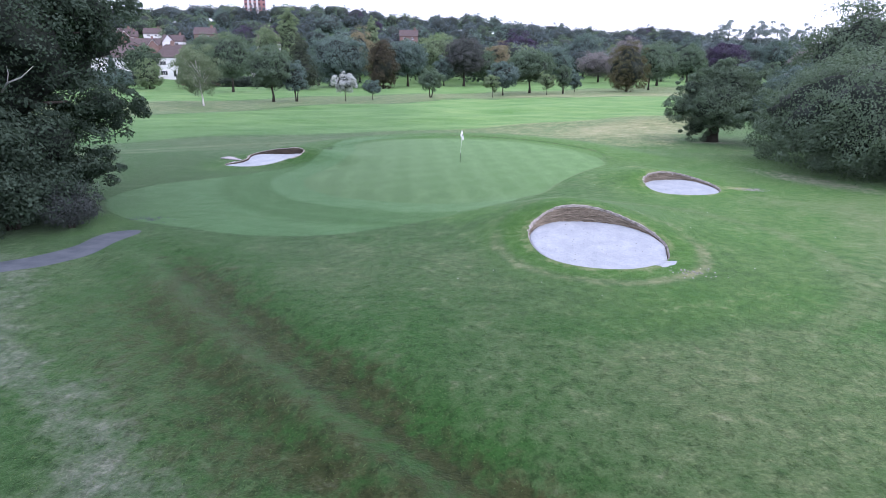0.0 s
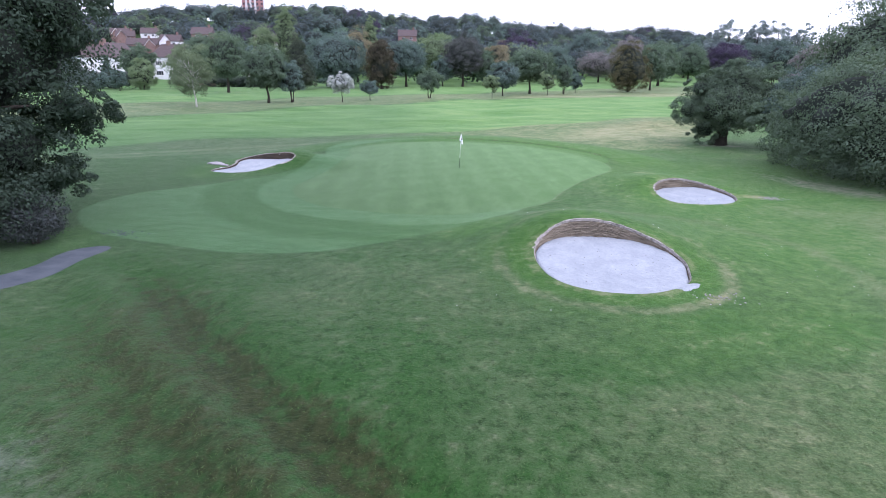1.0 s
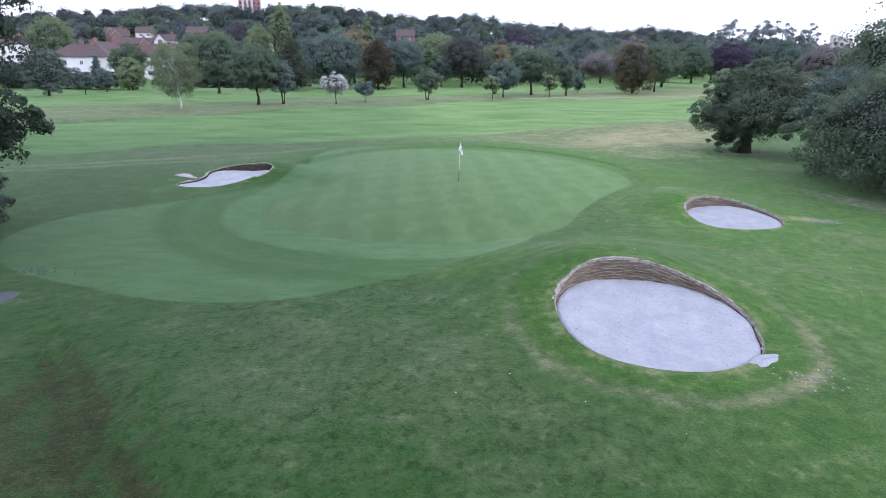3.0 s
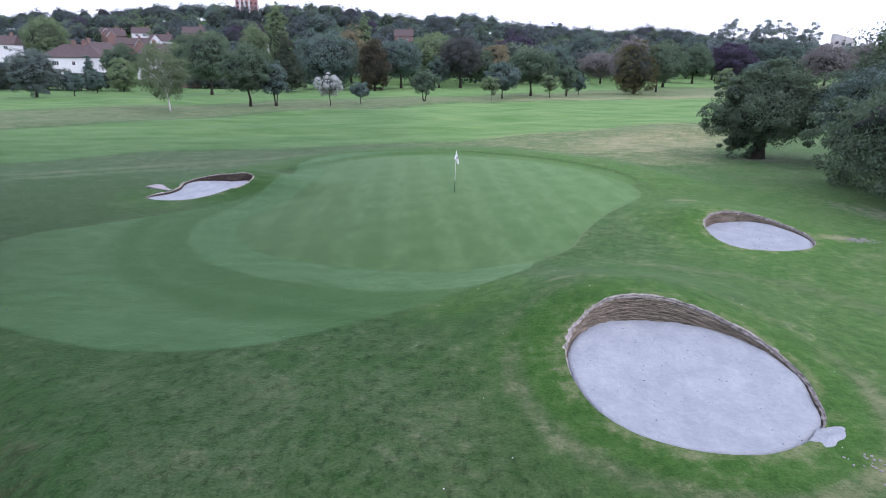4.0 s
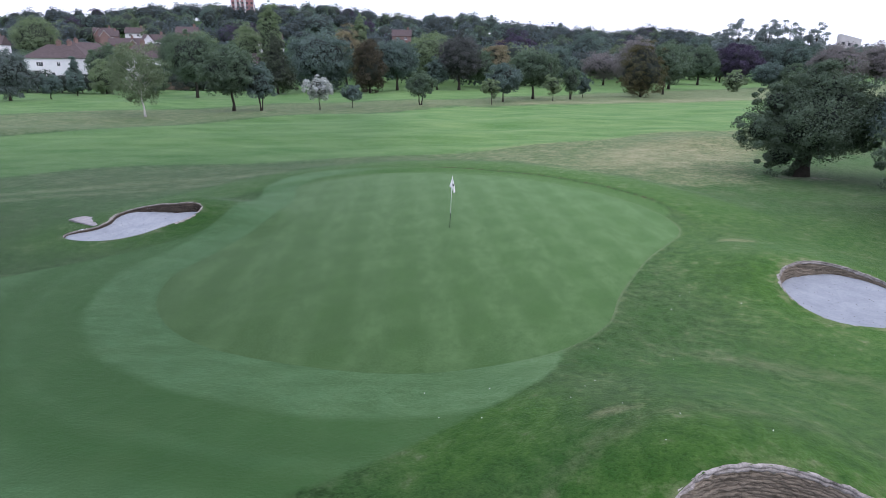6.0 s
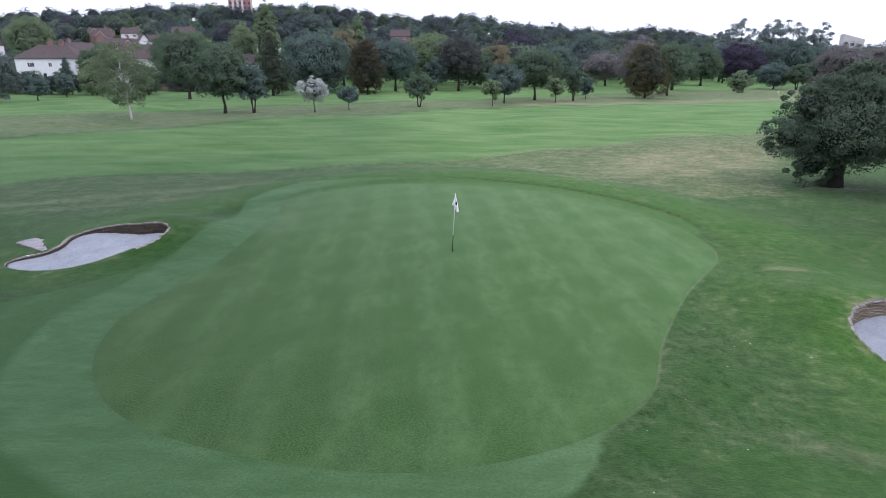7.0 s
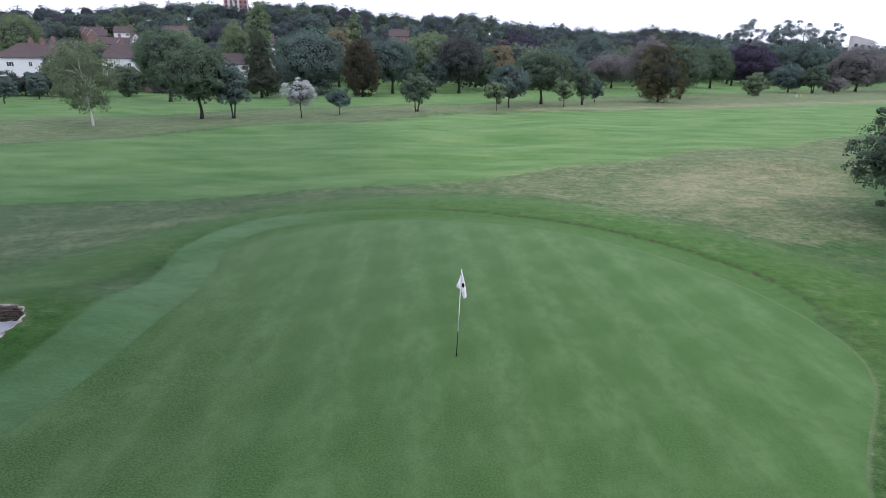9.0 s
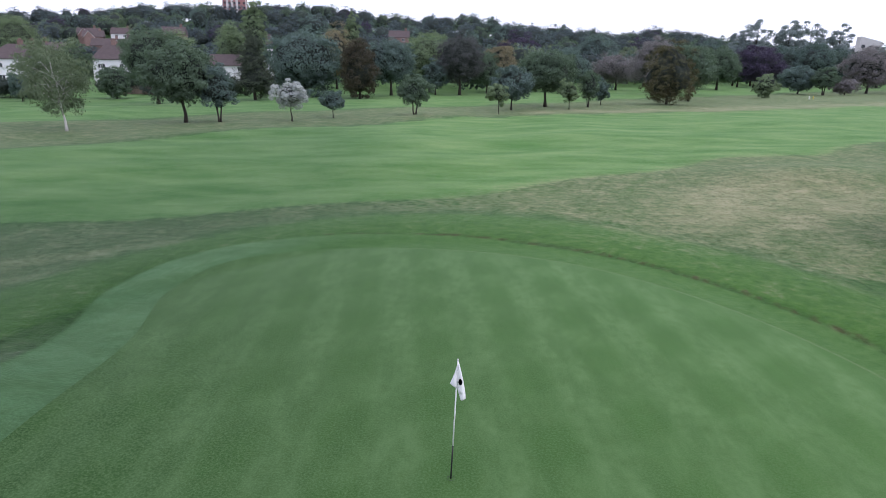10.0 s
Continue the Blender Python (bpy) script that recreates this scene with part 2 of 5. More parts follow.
ROOF_TILE = grain_material("brown_roof_tiles", (0.062, 0.048, 0.050), (0.120, 0.094, 0.094), 1.2, 0.85, 0.4, 0.03, 5, (1, 1, 5))
CONCRETE = grain_material("pale_concrete", (0.48, 0.46, 0.46), (0.62, 0.60, 0.60), 0.4, 0.85, 0.1, 0.01)
WOOD = grain_material("weathered_timber", (0.16, 0.12, 0.09), (0.30, 0.24, 0.19), 2, 0.85, 0.4, 0.01, 6, (1, 1, 0.3))
STONE = grain_material("pale_step_stone", (0.16, 0.16, 0.17), (0.36, 0.345, 0.36), 4, 0.9, 0.4, 0.01)
GLASS, gN, gL, gb = material("window_glass", 0.12, 0.6)
gb.inputs["Base Color"].default_value = (0.035, 0.04, 0.05, 1)
WHITE_PAINT, _, _, wb = material("white_gloss_paint", 0.4, 0.4)
wb.inputs["Base Color"].default_value = (0.8, 0.8, 0.8, 1)
BLACK_PAINT, _, _, bb = material("black_paint", 0.5, 0.4)
bb.inputs["Base Color"].default_value = (0.02, 0.02, 0.022, 1)
FLAG_CLOTH, _, _, fb = material("white_flag_cloth", 0.85, 0.1)
fb.inputs["Base Color"].default_value = (0.8, 0.8, 0.82, 1)
EMBLEM, _, _, eb = material("navy_emblem", 0.85, 0.1)
eb.inputs["Base Color"].default_value = (0.03, 0.04, 0.10, 1)

# dark colours for crown cores, which paint the shade inside the foliage
CROWN_SHADE = grain_material("crown_shade", (0.012, 0.018, 0.014), (0.032, 0.042, 0.034), 1.5, 0.95, 0.6, 0.1)
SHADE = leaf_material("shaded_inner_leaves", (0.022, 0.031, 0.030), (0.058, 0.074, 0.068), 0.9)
BLADE = leaf_material("grass_blades", (0.040, 0.090, 0.026), (0.115, 0.165, 0.075), 0.7)
LEAF = {
    "oak": leaf_material("oak_leaves", (0.013, 0.027, 0.020), (0.066, 0.100, 0.072)),
    "holly": leaf_material("grey_holly_leaves", (0.018, 0.025, 0.025), (0.083, 0.098, 0.103), 0.35),
    "hawthorn": leaf_material("hawthorn_leaves", (0.019, 0.039, 0.028), (0.150, 0.208, 0.148)),
    "green": leaf_material("green_leaves", (0.031, 0.053, 0.040), (0.149, 0.214, 0.150)),
    "dark": leaf_material("dark_green_leaves", (0.032, 0.056, 0.057), (0.163, 0.229, 0.219)),
    "fresh": leaf_material("fresh_green_leaves", (0.056, 0.086, 0.051), (0.251, 0.335, 0.200)),
    "birch": leaf_material("birch_leaves", (0.062, 0.094, 0.062), (0.200, 0.253, 0.162)),
    "silver": leaf_material("silver_leaves", (0.216, 0.243, 0.252), (0.572, 0.594, 0.638)),
    "copper": leaf_material("copper_leaves", (0.019, 0.018, 0.016), (0.110, 0.099, 0.070)),
    "purple": leaf_material("purple_leaves", (0.038, 0.030, 0.059), (0.088, 0.071, 0.125)),
    "tan": leaf_material("tan_leaves", (0.094, 0.088, 0.058), (0.302, 0.265, 0.183)),
    "rosy": leaf_material("rosy_brown_leaves", (0.081, 0.076, 0.088), (0.273, 0.253, 0.274)),
    "cedar": leaf_material("cedar_needles", (0.026, 0.031, 0.036), (0.120, 0.126, 0.132)),
    "spruce": leaf_material("spruce_needles", (0.022, 0.036, 0.030), (0.092, 0.112, 0.080)),
    "needle": leaf_material("conifer_needles", (0.028, 0.033, 0.020), (0.135, 0.125, 0.068)),
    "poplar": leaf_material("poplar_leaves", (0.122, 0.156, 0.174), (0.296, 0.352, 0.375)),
    "glaucous": leaf_material("blue_grey_leaves", (0.045, 0.066, 0.068), (0.189, 0.238, 0.241)),
    "hedge": leaf_material("hedge_leaves", (0.018, 0.030, 0.028), (0.075, 0.098, 0.086)),
    # blue of the distance haze is mixed into the hill leaves' colour
    "hill": leaf_material("hazy_hillside_leaves", (0.031, 0.045, 0.056), (0.125, 0.163, 0.186)),
}


# ---- mesh helpers ----
def part(name, bm, mat, parent=None, label=""):
    """Links a bmesh, or a finished mesh, as one object under a thing."""
    if isinstance(bm, bmesh.types.BMesh):
        me = bpy.data.meshes.new(name)
        bm.to_mesh(me)
        bm.free()
    else:
        me = bm
    if mat is not None and not me.materials:
        me.materials.append(mat)
    ob = new(name, me)
    if parent is not None:
        ob.parent = parent
    if label:
        ob["label"] = label
    return ob


def thing(name, place, label, category, group="", kind="", turn=0.0):
    ob = new(name)
    ob.matrix_world = pose(*place, 0, 0, turn)
    ob.empty_display_size = 0.2
    return tagged(ob, label, category, group, kind)


def quads(name, verts, faces):
    """A mesh from arrays of vertices (n, 3) and quads (m, 4)."""
    me = bpy.data.meshes.new(name)
    verts, faces = np.asarray(verts, np.float32), np.asarray(faces, np.int32)
    me.vertices.add(len(verts))
    me.vertices.foreach_set("co", verts.ravel())
    me.loops.add(faces.size)
    me.loops.foreach_set("vertex_index", faces.ravel())
    me.polygons.add(len(faces))
    me.polygons.foreach_set("loop_start", np.arange(0, faces.size, 4, dtype=np.int32))
    me.polygons.foreach_set("loop_total", np.full(len(faces), 4, np.int32))
    me.update(calc_edges=True)
    me.validate()
    return me


def quads_tris(name, verts, q, t):
    """The same with triangles besides the quads."""
    me = bpy.data.meshes.new(name)
    verts = np.asarray(verts, np.float32)
    me.vertices.add(len(verts))
    me.vertices.foreach_set("co", verts.ravel())
    me.loops.add(q.size + t.size)
    me.loops.foreach_set("vertex_index", np.concatenate([q.ravel(), t.ravel()]).astype(np.int32))
    me.polygons.add(len(q) + len(t))
    me.polygons.foreach_set("loop_start", np.concatenate([np.arange(len(q)) * 4, q.size + np.arange(len(t)) * 3]).astype(np.int32))
    me.polygons.foreach_set("loop_total", np.concatenate([np.full(len(q), 4), np.full(len(t), 3)]).astype(np.int32))
    me.update(calc_edges=True)
    return me


def box(bm, x0, x1, y0, y1, z0, z1, bevel=0.0):
    r = bmesh.ops.create_cube(bm, size=1.0)
    for v in r["verts"]:
        v.co = Vector((x0 + (v.co.x + 0.5) * (x1 - x0), y0 + (v.co.y + 0.5) * (y1 - y0), z0 + (v.co.z + 0.5) * (z1 - z0)))
    if bevel:
        es = list({e for v in r["verts"] for e in v.link_edges})
        bmesh.ops.bevel(bm, geom=es, offset=bevel, segments=2, affect="EDGES")
    return bm


def boxed(*a, bevel=0.0):
    return box(bmesh.new(), *a, bevel=bevel)


def tube(bm, points, radii, sides=8, cap=True):
    rings = []
    for i, (p, r) in enumerate(zip(points, radii)):
        p = Vector(p)
        d = (Vector(points[min(i + 1, len(points) - 1)]) - Vector(points[max(i - 1, 0)])).normalized()
        a = d.orthogonal().normalized() if abs(d.z) < 0.95 else Vector((1, 0, 0))
        a = (a - d * a.dot(d)).normalized()
        b = d.cross(a)
        rings.append([bm.verts.new(p + (a * math.cos(k * math.tau / sides) + b * math.sin(k * math.tau / sides)) * r) for k in range(sides)])
    for lo, hi in zip(rings, rings[1:]):
        for k in range(sides):
            f = bm.faces.new((lo[k], lo[(k + 1) % sides], hi[(k + 1) % sides], hi[k]))
            f.smooth = True
    if cap:
        bm.faces.new(rings[0][::-1])
        bm.faces.new(rings[-1])
    return bm


def smooth_closed(ctrl, n=6, shrink=1.0):
    """A closed smooth curve through a few control points, as an array of points."""
    c = np.array(ctrl, float)
    c = c.mean(0) + (c - c.mean(0)) * shrink
    out = []
    for i in range(len(c)):
        p0, p1, p2, p3 = c[i - 1], c[i], c[(i + 1) % len(c)], c[(i + 2) % len(c)]
        for k in range(n):
            t = k / n
            out.append(0.5 * (2 * p1 + (p2 - p0) * t + (2 * p0 - 5 * p1 + 4 * p2 - p3) * t * t + (3 * p1 - p0 - 3 * p2 + p3) * t ** 3))
    return np.array(out)


def distance(poly, x, y):
    """Signed distance to a closed outline (negative inside) and the nearest place on it."""
    x, y = np.asarray(x, float), np.asarray(y, float)
    best = np.full(x.shape, 1e18)
    nx, ny = np.zeros_like(x), np.zeros_like(x)
    inside = np.zeros(x.shape, bool)
    for (ax, ay), (bx, by) in zip(poly, np.roll(poly, -1, 0)):
        ex, ey = bx - ax, by - ay
        t = np.clip(((x - ax) * ex + (y - ay) * ey) / (ex * ex + ey * ey + 1e-12), 0, 1)
        qx, qy = ax + t * ex, ay + t * ey
        d = (x - qx) ** 2 + (y - qy) ** 2
        m = d < best
        best[m], nx[m], ny[m] = d[m], qx[m], qy[m]
        if abs(ey) > 1e-12:
            inside ^= ((ay > y) != (by > y)) & (x < ax + (y - ay) / ey * ex)
    return np.where(inside, -1, 1) * np.sqrt(best), nx, ny


def sstep(a, b, v):
    t = np.clip((np.asarray(v, float) - a) / (b - a), 0, 1)
    return t * t * (3 - 2 * t)


def wavy(x, y, scale, seed=0):
    """Soft uneven swell between about -1 and 1."""
    r = random.Random(seed)
    s = 0
    for k in range(5):
        a, f, ph = r.uniform(0, math.tau), r.uniform(0.6, 1.8) / scale, r.uniform(0, math.tau)
        s = s + np.sin((np.cos(a) * x + np.sin(a) * y) * f * math.tau + ph)
    return s / 3.0


# ---- the lie of the land ----
GREEN_LINE = smooth_closed([(-8.8, -6.5), (-7.9, -9.2), (-5.6, -11.3), (-1.3, -12.4), (2.0, -11.7), (4.1, -9.8), (5.2, -7.3), (7.0, -4.0),
                            (9.2, -0.85), (9.7, 1.6), (9.0, 4.8), (7.3, 8.0), (4.6, 10.8), (1.0, 12.4), (-3.6, 12.7), (-7.2, 11.0), (-8.4, 8.2), (-7.8, 4.7), (-7.75, 0.1), (-8.4, -3.9)])
APRON_LINE = smooth_closed([(1.36, -13.6), (-0.4, -14.95), (-2.4, -16.3), (-5.0, -17.8), (-8.0, -18.0), (-11.0, -17.0), (-14.6, -15.3), (-17.0, -12.0),
                            (-16.4, -8.7), (-14.1, -6.6), (-12.25, -4.7), (-10.65, -2.8), (-9.5, -0.3), (-9.7, 5.1), (-10.0, 7.8), (-9.3, 10.9), (-7.4, 12.9), (-4.2, 14.1), (-1.0, 14.2), (1.8, 13.7), (5.5, 11.8), (8.3, 8.7), (9.9, 5.4), (10.2, 3.2), (9.2, 1.6), (7.0, -1.0), (5.0, -4.0), (3.6, -8.0), (2.6, -11.9)])
# each bunker: its rim, the way to its wall, the sand's level at the low edge and at the wall
BUNKERS = {
    "large": dict(line=smooth_closed([(2.46, -18.4), (2.74, -17.73), (3.2, -17.18), (3.76, -16.8), (4.38, -16.67), (5.1, -16.69), (5.75, -16.88), (6.48, -17.34), (7.04, -17.95), (7.28, -18.6), (7.36, -19.25), (7.22, -19.95), (7.0, -20.62),
                                      (6.5, -21.16), (5.67, -21.6), (4.98, -21.72), (4.1, -21.6), (3.28, -21.18), (2.73, -20.5), (2.48, -19.7), (2.4, -19.0)], 12, 0.985),
                  back=(-0.15, 0.99), low=0.03, high=0.38, face=SOD),
    "round": dict(line=smooth_closed([(10.3, -6.35), (10.8, -5.8), (11.68, -5.3), (12.7, -5.15), (13.5, -5.75), (14.02, -6.8), (13.95, -8.1), (13.3, -9.05), (12.32, -9.48), (11.34, -9.52), (10.5, -9.25), (10.08, -8.55), (9.98, -7.75), (10.05, -7.0)], 14, 0.975),
                  back=(-0.45, 0.89), low=-0.17, high=-0.04, face=SOD),
    "slim": dict(line=smooth_closed([(-15.15, -1.85), (-14.95, -1.35), (-14.4, -1.0), (-14.15, -0.35), (-14.25, 0.45), (-13.8, 0.95), (-12.9, 0.95), (-11.8, 0.75), (-11.0, 0.85), (-10.6, 0.55), (-10.58, -0.05), (-10.8, -0.65), (-11.45, -1.35), (-12.1, -2.05), (-12.75, -2.5), (-13.4, -2.66), (-14.15, -2.6), (-14.85, -2.3)], 14),
                 back=(0.45, 0.89), low=-0.04, high=0.36, face=SOIL, lips=1),
}
PATH_LINE = smooth_closed([(-12.45, -17.7), (-12.65, -18.8), (-12.85, -20.2), (-13.3, -21.7), (-14.1, -22.4), (-15.6, -23.4), (-17.5, -24.5), (-18.3, -23.6), (-16.4, -22.5), (-15.0, -21.5), (-14.25, -20.6), (-13.9, -19.5), (-13.85, -18.5), (-13.6, -17.8), (-12.9, -17.4)])
# the wooded ridge behind: how high the ground lies along it, from west to east
RIDGE_X = (-420, -350, -312, -291, -276, -262, -200, -110, -76, -60, -12, 10, 40, 65, 80, 106, 125, 150, 180, 210, 250, 300, 420)
RIDGE_Z = (26, 30, 35, 25, 28, 36, 38, 38, 37, 32, 31, 33, 27, 23, 25, 22, 19, 24, 19, 14, 12, 9, 6)


def swale(x, y):
    """How far a place lies across the ditch-like furrows in the foreground."""
    e = np.clip(-26.2 - y, -9, 6)
    return (x + 4.9 - 0.915 * e - 0.012 * e * e) * 0.74 - 0.3


def height(x, y):
    """Height of the ground."""
    x, y = np.asarray(x, float), np.asarray(y, float)
    z = np.zeros_like(x + y)
    out = sstep(14, 40, np.hypot(x, (y - 0) * 0.9))
    z = z + 0.16 * wavy(x, y, 34, 3) * out * sstep(300, 120, np.hypot(x, y))
    # mounds that carry the bunkers' walls
    z = z + 1.05 * np.exp(-(((x - 4.3) / np.where(x > 4.3, 3.7, 3.1)) ** 2 + ((y + 15.9) / np.where(y > -15.9, 2.9, 3.1)) ** 2)) + 0.06 * np.exp(-(((x - 4.7) / 5) ** 2 + ((y + 19) / 5) ** 2))
    z = z + 0.60 * np.exp(-(((x - 11.0) / np.where(x > 11, 2.8, 2.4)) ** 2 + ((y + 5.0) / 2.6) ** 2)) - 0.12 * np.exp(-(((x - 13.0) / 5.5) ** 2 + ((y + 6.5) / 5.5) ** 2))
    z = z + 0.74 * np.exp(-(((x + 11.0) / np.where(x > -11, 3.0, 3.6)) ** 2 + ((y - 1.2) / 2.4) ** 2))
    # a low bank round the back of the green, then a fall; the swale in the foreground
    g = np.hypot((x + 0.2) / 10.3, (y - 0.6) / 12.7)
    bank = sstep(1.0, 1.09, g) * sstep(1.48, 1.14, g) * sstep(-4, 5, y)
    z = z + 0.13 * bank - 0.25 * sstep(1.2, 1.6, g) * sstep(2, 9, y) * sstep(40, 24, y)
    u = swale(x, y)
    run = sstep(-18, -22, y) * sstep(-22, -10, x)
    z = z - run * (0.30 * np.exp(-((u + 0.3) / 1.0) ** 2) - 0.10 * np.exp(-((u + 1.45) / 0.5) ** 2) + 0.16 * np.exp(-((u + 2.4) / 0.7) ** 2))
    # the fairway's long swells
    z = z + 0.13 * wavy(x * 0.5, y, 9, 61) * sstep(20, 30, y) * sstep(95, 70, y)
    # far mounds
    z = z + 0.7 * np.exp(-(((x - 78) / 8) ** 2 + ((y - 128) / 5) ** 2)) + 0.6 * np.exp(-(((x + 50) / 9) ** 2 + ((y - 72) / 4) ** 2))
    z = z + 0.5 * np.exp(-(((x - 22) / 7) ** 2 + ((y - 30) / 4) ** 2))
    # wooded hill
    z = z + sstep(250, 500, y) * np.interp(x, RIDGE_X, RIDGE_Z) + 1.2 * sstep(100, 150, y) * sstep(-70, -110, x)
    return z


def hz(x, y):
    return float(height(x, y))


# ---- ground, putting green, path ----
def axis(lo, hi, step, first, last, grow=1.07):
    """Even steps from lo to hi, then wider and wider ones out to first and last."""
    mid = list(np.arange(lo, hi + step / 2, step))
    up, s = [], step
    while (up[-1] if up else hi) < last:
        s = min(s * grow, 120)
        up.append((up[-1] if up else hi) + s)
    dn, s = [], step
    while (dn[-1] if dn else lo) > first:
        s = min(s * grow, 120)
        dn.append((dn[-1] if dn else lo) - s)
    return np.array(dn[::-1] + mid + up)


gx, gy = axis(-18, 18, 0.24, -2400, 2400), axis(-33, 17, 0.24, -900, 3200, 1.06)
X, Y = [a.ravel().copy() for a in np.meshgrid(gx, gy)]
nxg = len(gx)
ii, jj = np.meshgrid(np.arange(nxg - 1), np.arange(len(gy) - 1))
i0 = (jj * nxg + ii).ravel()
F = np.stack([i0, i0 + 1, i0 + 1 + nxg, i0 + nxg], 1)
zone_of = np.zeros(len(F), int)
lines = [GREEN_LINE, PATH_LINE] + [b["line"] for b in BUNKERS.values()]
for zi, line in enumerate(lines, 1):
    near = (X > line[:, 0].min() - 2) & (X < line[:, 0].max() + 2) & (Y > line[:, 1].min() - 2) & (Y < line[:, 1].max() + 2)
    d, px, py = np.full(len(X), 9.0), X.copy(), Y.copy()
    d[near], px[near], py[near] = distance(line, X[near], Y[near])
    inside = d[F].mean(1) < 0
    zone_of[inside] = zi
    touch_in, touch_out = np.zeros(len(X), bool), np.zeros(len(X), bool)
    touch_in[F[inside].ravel()] = True
    touch_out[F[~inside].ravel()] = True
    rim = touch_in & touch_out
    X[rim], Y[rim] = px[rim], py[rim]
Z = height(X, Y)
V = np.stack([X, Y, Z], 1)


def sheet(name, faces, mat):
    used = np.unique(faces)
    back = np.zeros(len(X), int)
    back[used] = np.arange(len(used))
    me = quads(name, V[used], back[faces])
    me.polygons.foreach_set("use_smooth", np.ones(len(me.polygons), bool))
    me.materials.append(mat)
    return me, used


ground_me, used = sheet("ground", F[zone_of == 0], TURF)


def zones(ux, uy):
    """What grows where: distances to the mowing lines and the share of dry, worn, dark and lush turf; also the
    east-west light painted into it.
    """
    near = (np.abs(ux) < 60) & (np.abs(uy) < 60)

    def near_distance(line):
        d = np.full(len(ux), 30.0)
        d[near] = distance(line, ux[near], uy[near])[0]
        return d

    def blob(cx, cy, rx, ry, turn=0.0):
        c, s = math.cos(radians(turn)), math.sin(radians(turn))
        dx, dy = ux - cx, uy - cy
        return np.clip(1.25 - np.hypot((dx * c + dy * s) / rx, (-dx * s + dy * c) / ry) ** 1.5, 0, 1)
    d_green, d_apron = near_distance(GREEN_LINE), near_distance(APRON_LINE)
    d_each = [near_distance(b["line"]) for b in BUNKERS.values()]
    d_bunk = np.minimum.reduce(d_each)
    g = np.hypot((ux + 0.2) / 10.3, (uy - 0.6) / 12.7)
    # the fairway that crosses behind, its rough strips and the far fairway
    lo = 23.2 + np.where(ux < 0, 0.38, 0.62) * ux + 1.0 * wavy(ux, uy, 24, 5)
    hi = 72 + np.where(ux < 0, 0.95, 0.45) * ux + 1.2 * wavy(ux, uy, 40, 6)
    far = 97 + 0.75 * ux + 2.0 * wavy(ux, uy, 50, 8)
    fairway = np.maximum(sstep(-0.7, 0.9, uy - lo) * sstep(0.9, -0.7, uy - hi), sstep(-2, 3, uy - far))
    dry = (0.14 + 0.38 * sstep(-6, 4, ux)) * sstep(1.42, 1.6, g + 0.05 * wavy(ux, uy, 7, 2)) * sstep(2.2, -0.4, uy - lo) * sstep(-2, 6, uy + 0.35 * ux + 2)
    dry = np.maximum(dry, blob(17, 23, 13, 7, 38) * 0.95)
    dry = dry * np.maximum(sstep(2.0, -1.5, ux - 17.5 - 0.6 * (uy - 11.6) + 0.8 * wavy(ux, uy, 9, 44)) * sstep(9.5, 12.5, uy + 0.7 * wavy(ux, uy, 6, 45)), sstep(6, 3, ux))
    dry = np.maximum(dry, 0.62 * np.exp(-((uy - 9.5 - 0.55 * ux - 10 + 0.8 * wavy(ux, uy, 20, 14)) / 0.9) ** 2) * sstep(-9, -12, ux))
    dry = np.maximum(dry, 0.55 * np.exp(-((uy - 6.0 - 0.5 * ux - 10 + 0.8 * wavy(ux, uy, 20, 14)) / 0.7) ** 2) * sstep(-11, -14, ux))
    dry = np.maximum(dry, 0.52 * sstep(0, 2.5, uy - hi) * sstep(2, -3, uy - far))
    dry = np.maximum(dry, 1.15 * np.exp(-((uy - hi - 4.0 + 1.2 * wavy(ux, uy, 22, 41)) / (2.2 + 0.03 * ux)) ** 2) * sstep(0, 14, ux))
    dry = np.maximum(dry, 0.62 * np.exp(-((d_bunk - 0.1) / 0.14) ** 2))
    dry = np.maximum(dry, (0.36 + 0.14 * wavy(ux, uy, 1.6, 34)) * np.exp(-((d_each[0] - 1.15) / 0.2) ** 2) * sstep(-16.5, -20, uy))
    behind = sstep(1.42, 1.6, g + 0.05 * wavy(ux, uy, 7, 2)) * sstep(1.0, -2.5, uy - lo) * sstep(-2, 6, uy + 0.35 * ux + 2) * sstep(2, -6, ux)
    pale = 1.0 * np.exp(-((d_each[0] - 1.15) / 0.24) ** 2) * sstep(-16.5, -20, uy)
    pale = np.maximum(pale, 0.55 * np.exp(-((d_each[0] - 1.5 + 0.12 * wavy(ux, uy, 1.2, 33)) / 0.16) ** 2) * sstep(-18.5, -16.5, uy))
    pale = np.maximum(pale, 0.6 * np.exp(-((d_green - 0.07) / 0.08) ** 2) * sstep(-3, 3, ux) * sstep(4, 0, uy))
    for p in ((2.95, -15.0, 0.6, 0.22, 10), (15.0, -7.6, 0.8, 0.5, 0), (11.0, -1.9, 0.8, 0.35, 0), (7.15, -22.0, 0.7, 0.2, 38)):
        dry = np.maximum(dry, blob(*p) * 0.9)
    pale = np.maximum(pale, 0.75 * behind)
    pale = np.maximum(pale, 0.6 * np.exp(-((d_each[0] - 5.4 + 0.3 * wavy(ux, uy, 5, 31)) / 0.5) ** 2) * sstep(4.0, 7.0, ux))
    pale = np.maximum(pale, (0.62 + 0.15 * wavy(ux, uy, 5, 21)) * sstep(-22.5, -27, uy + 0.2 * ux) * sstep(-1, 5, ux) * sstep(4.6, 5.6, d_each[0]))
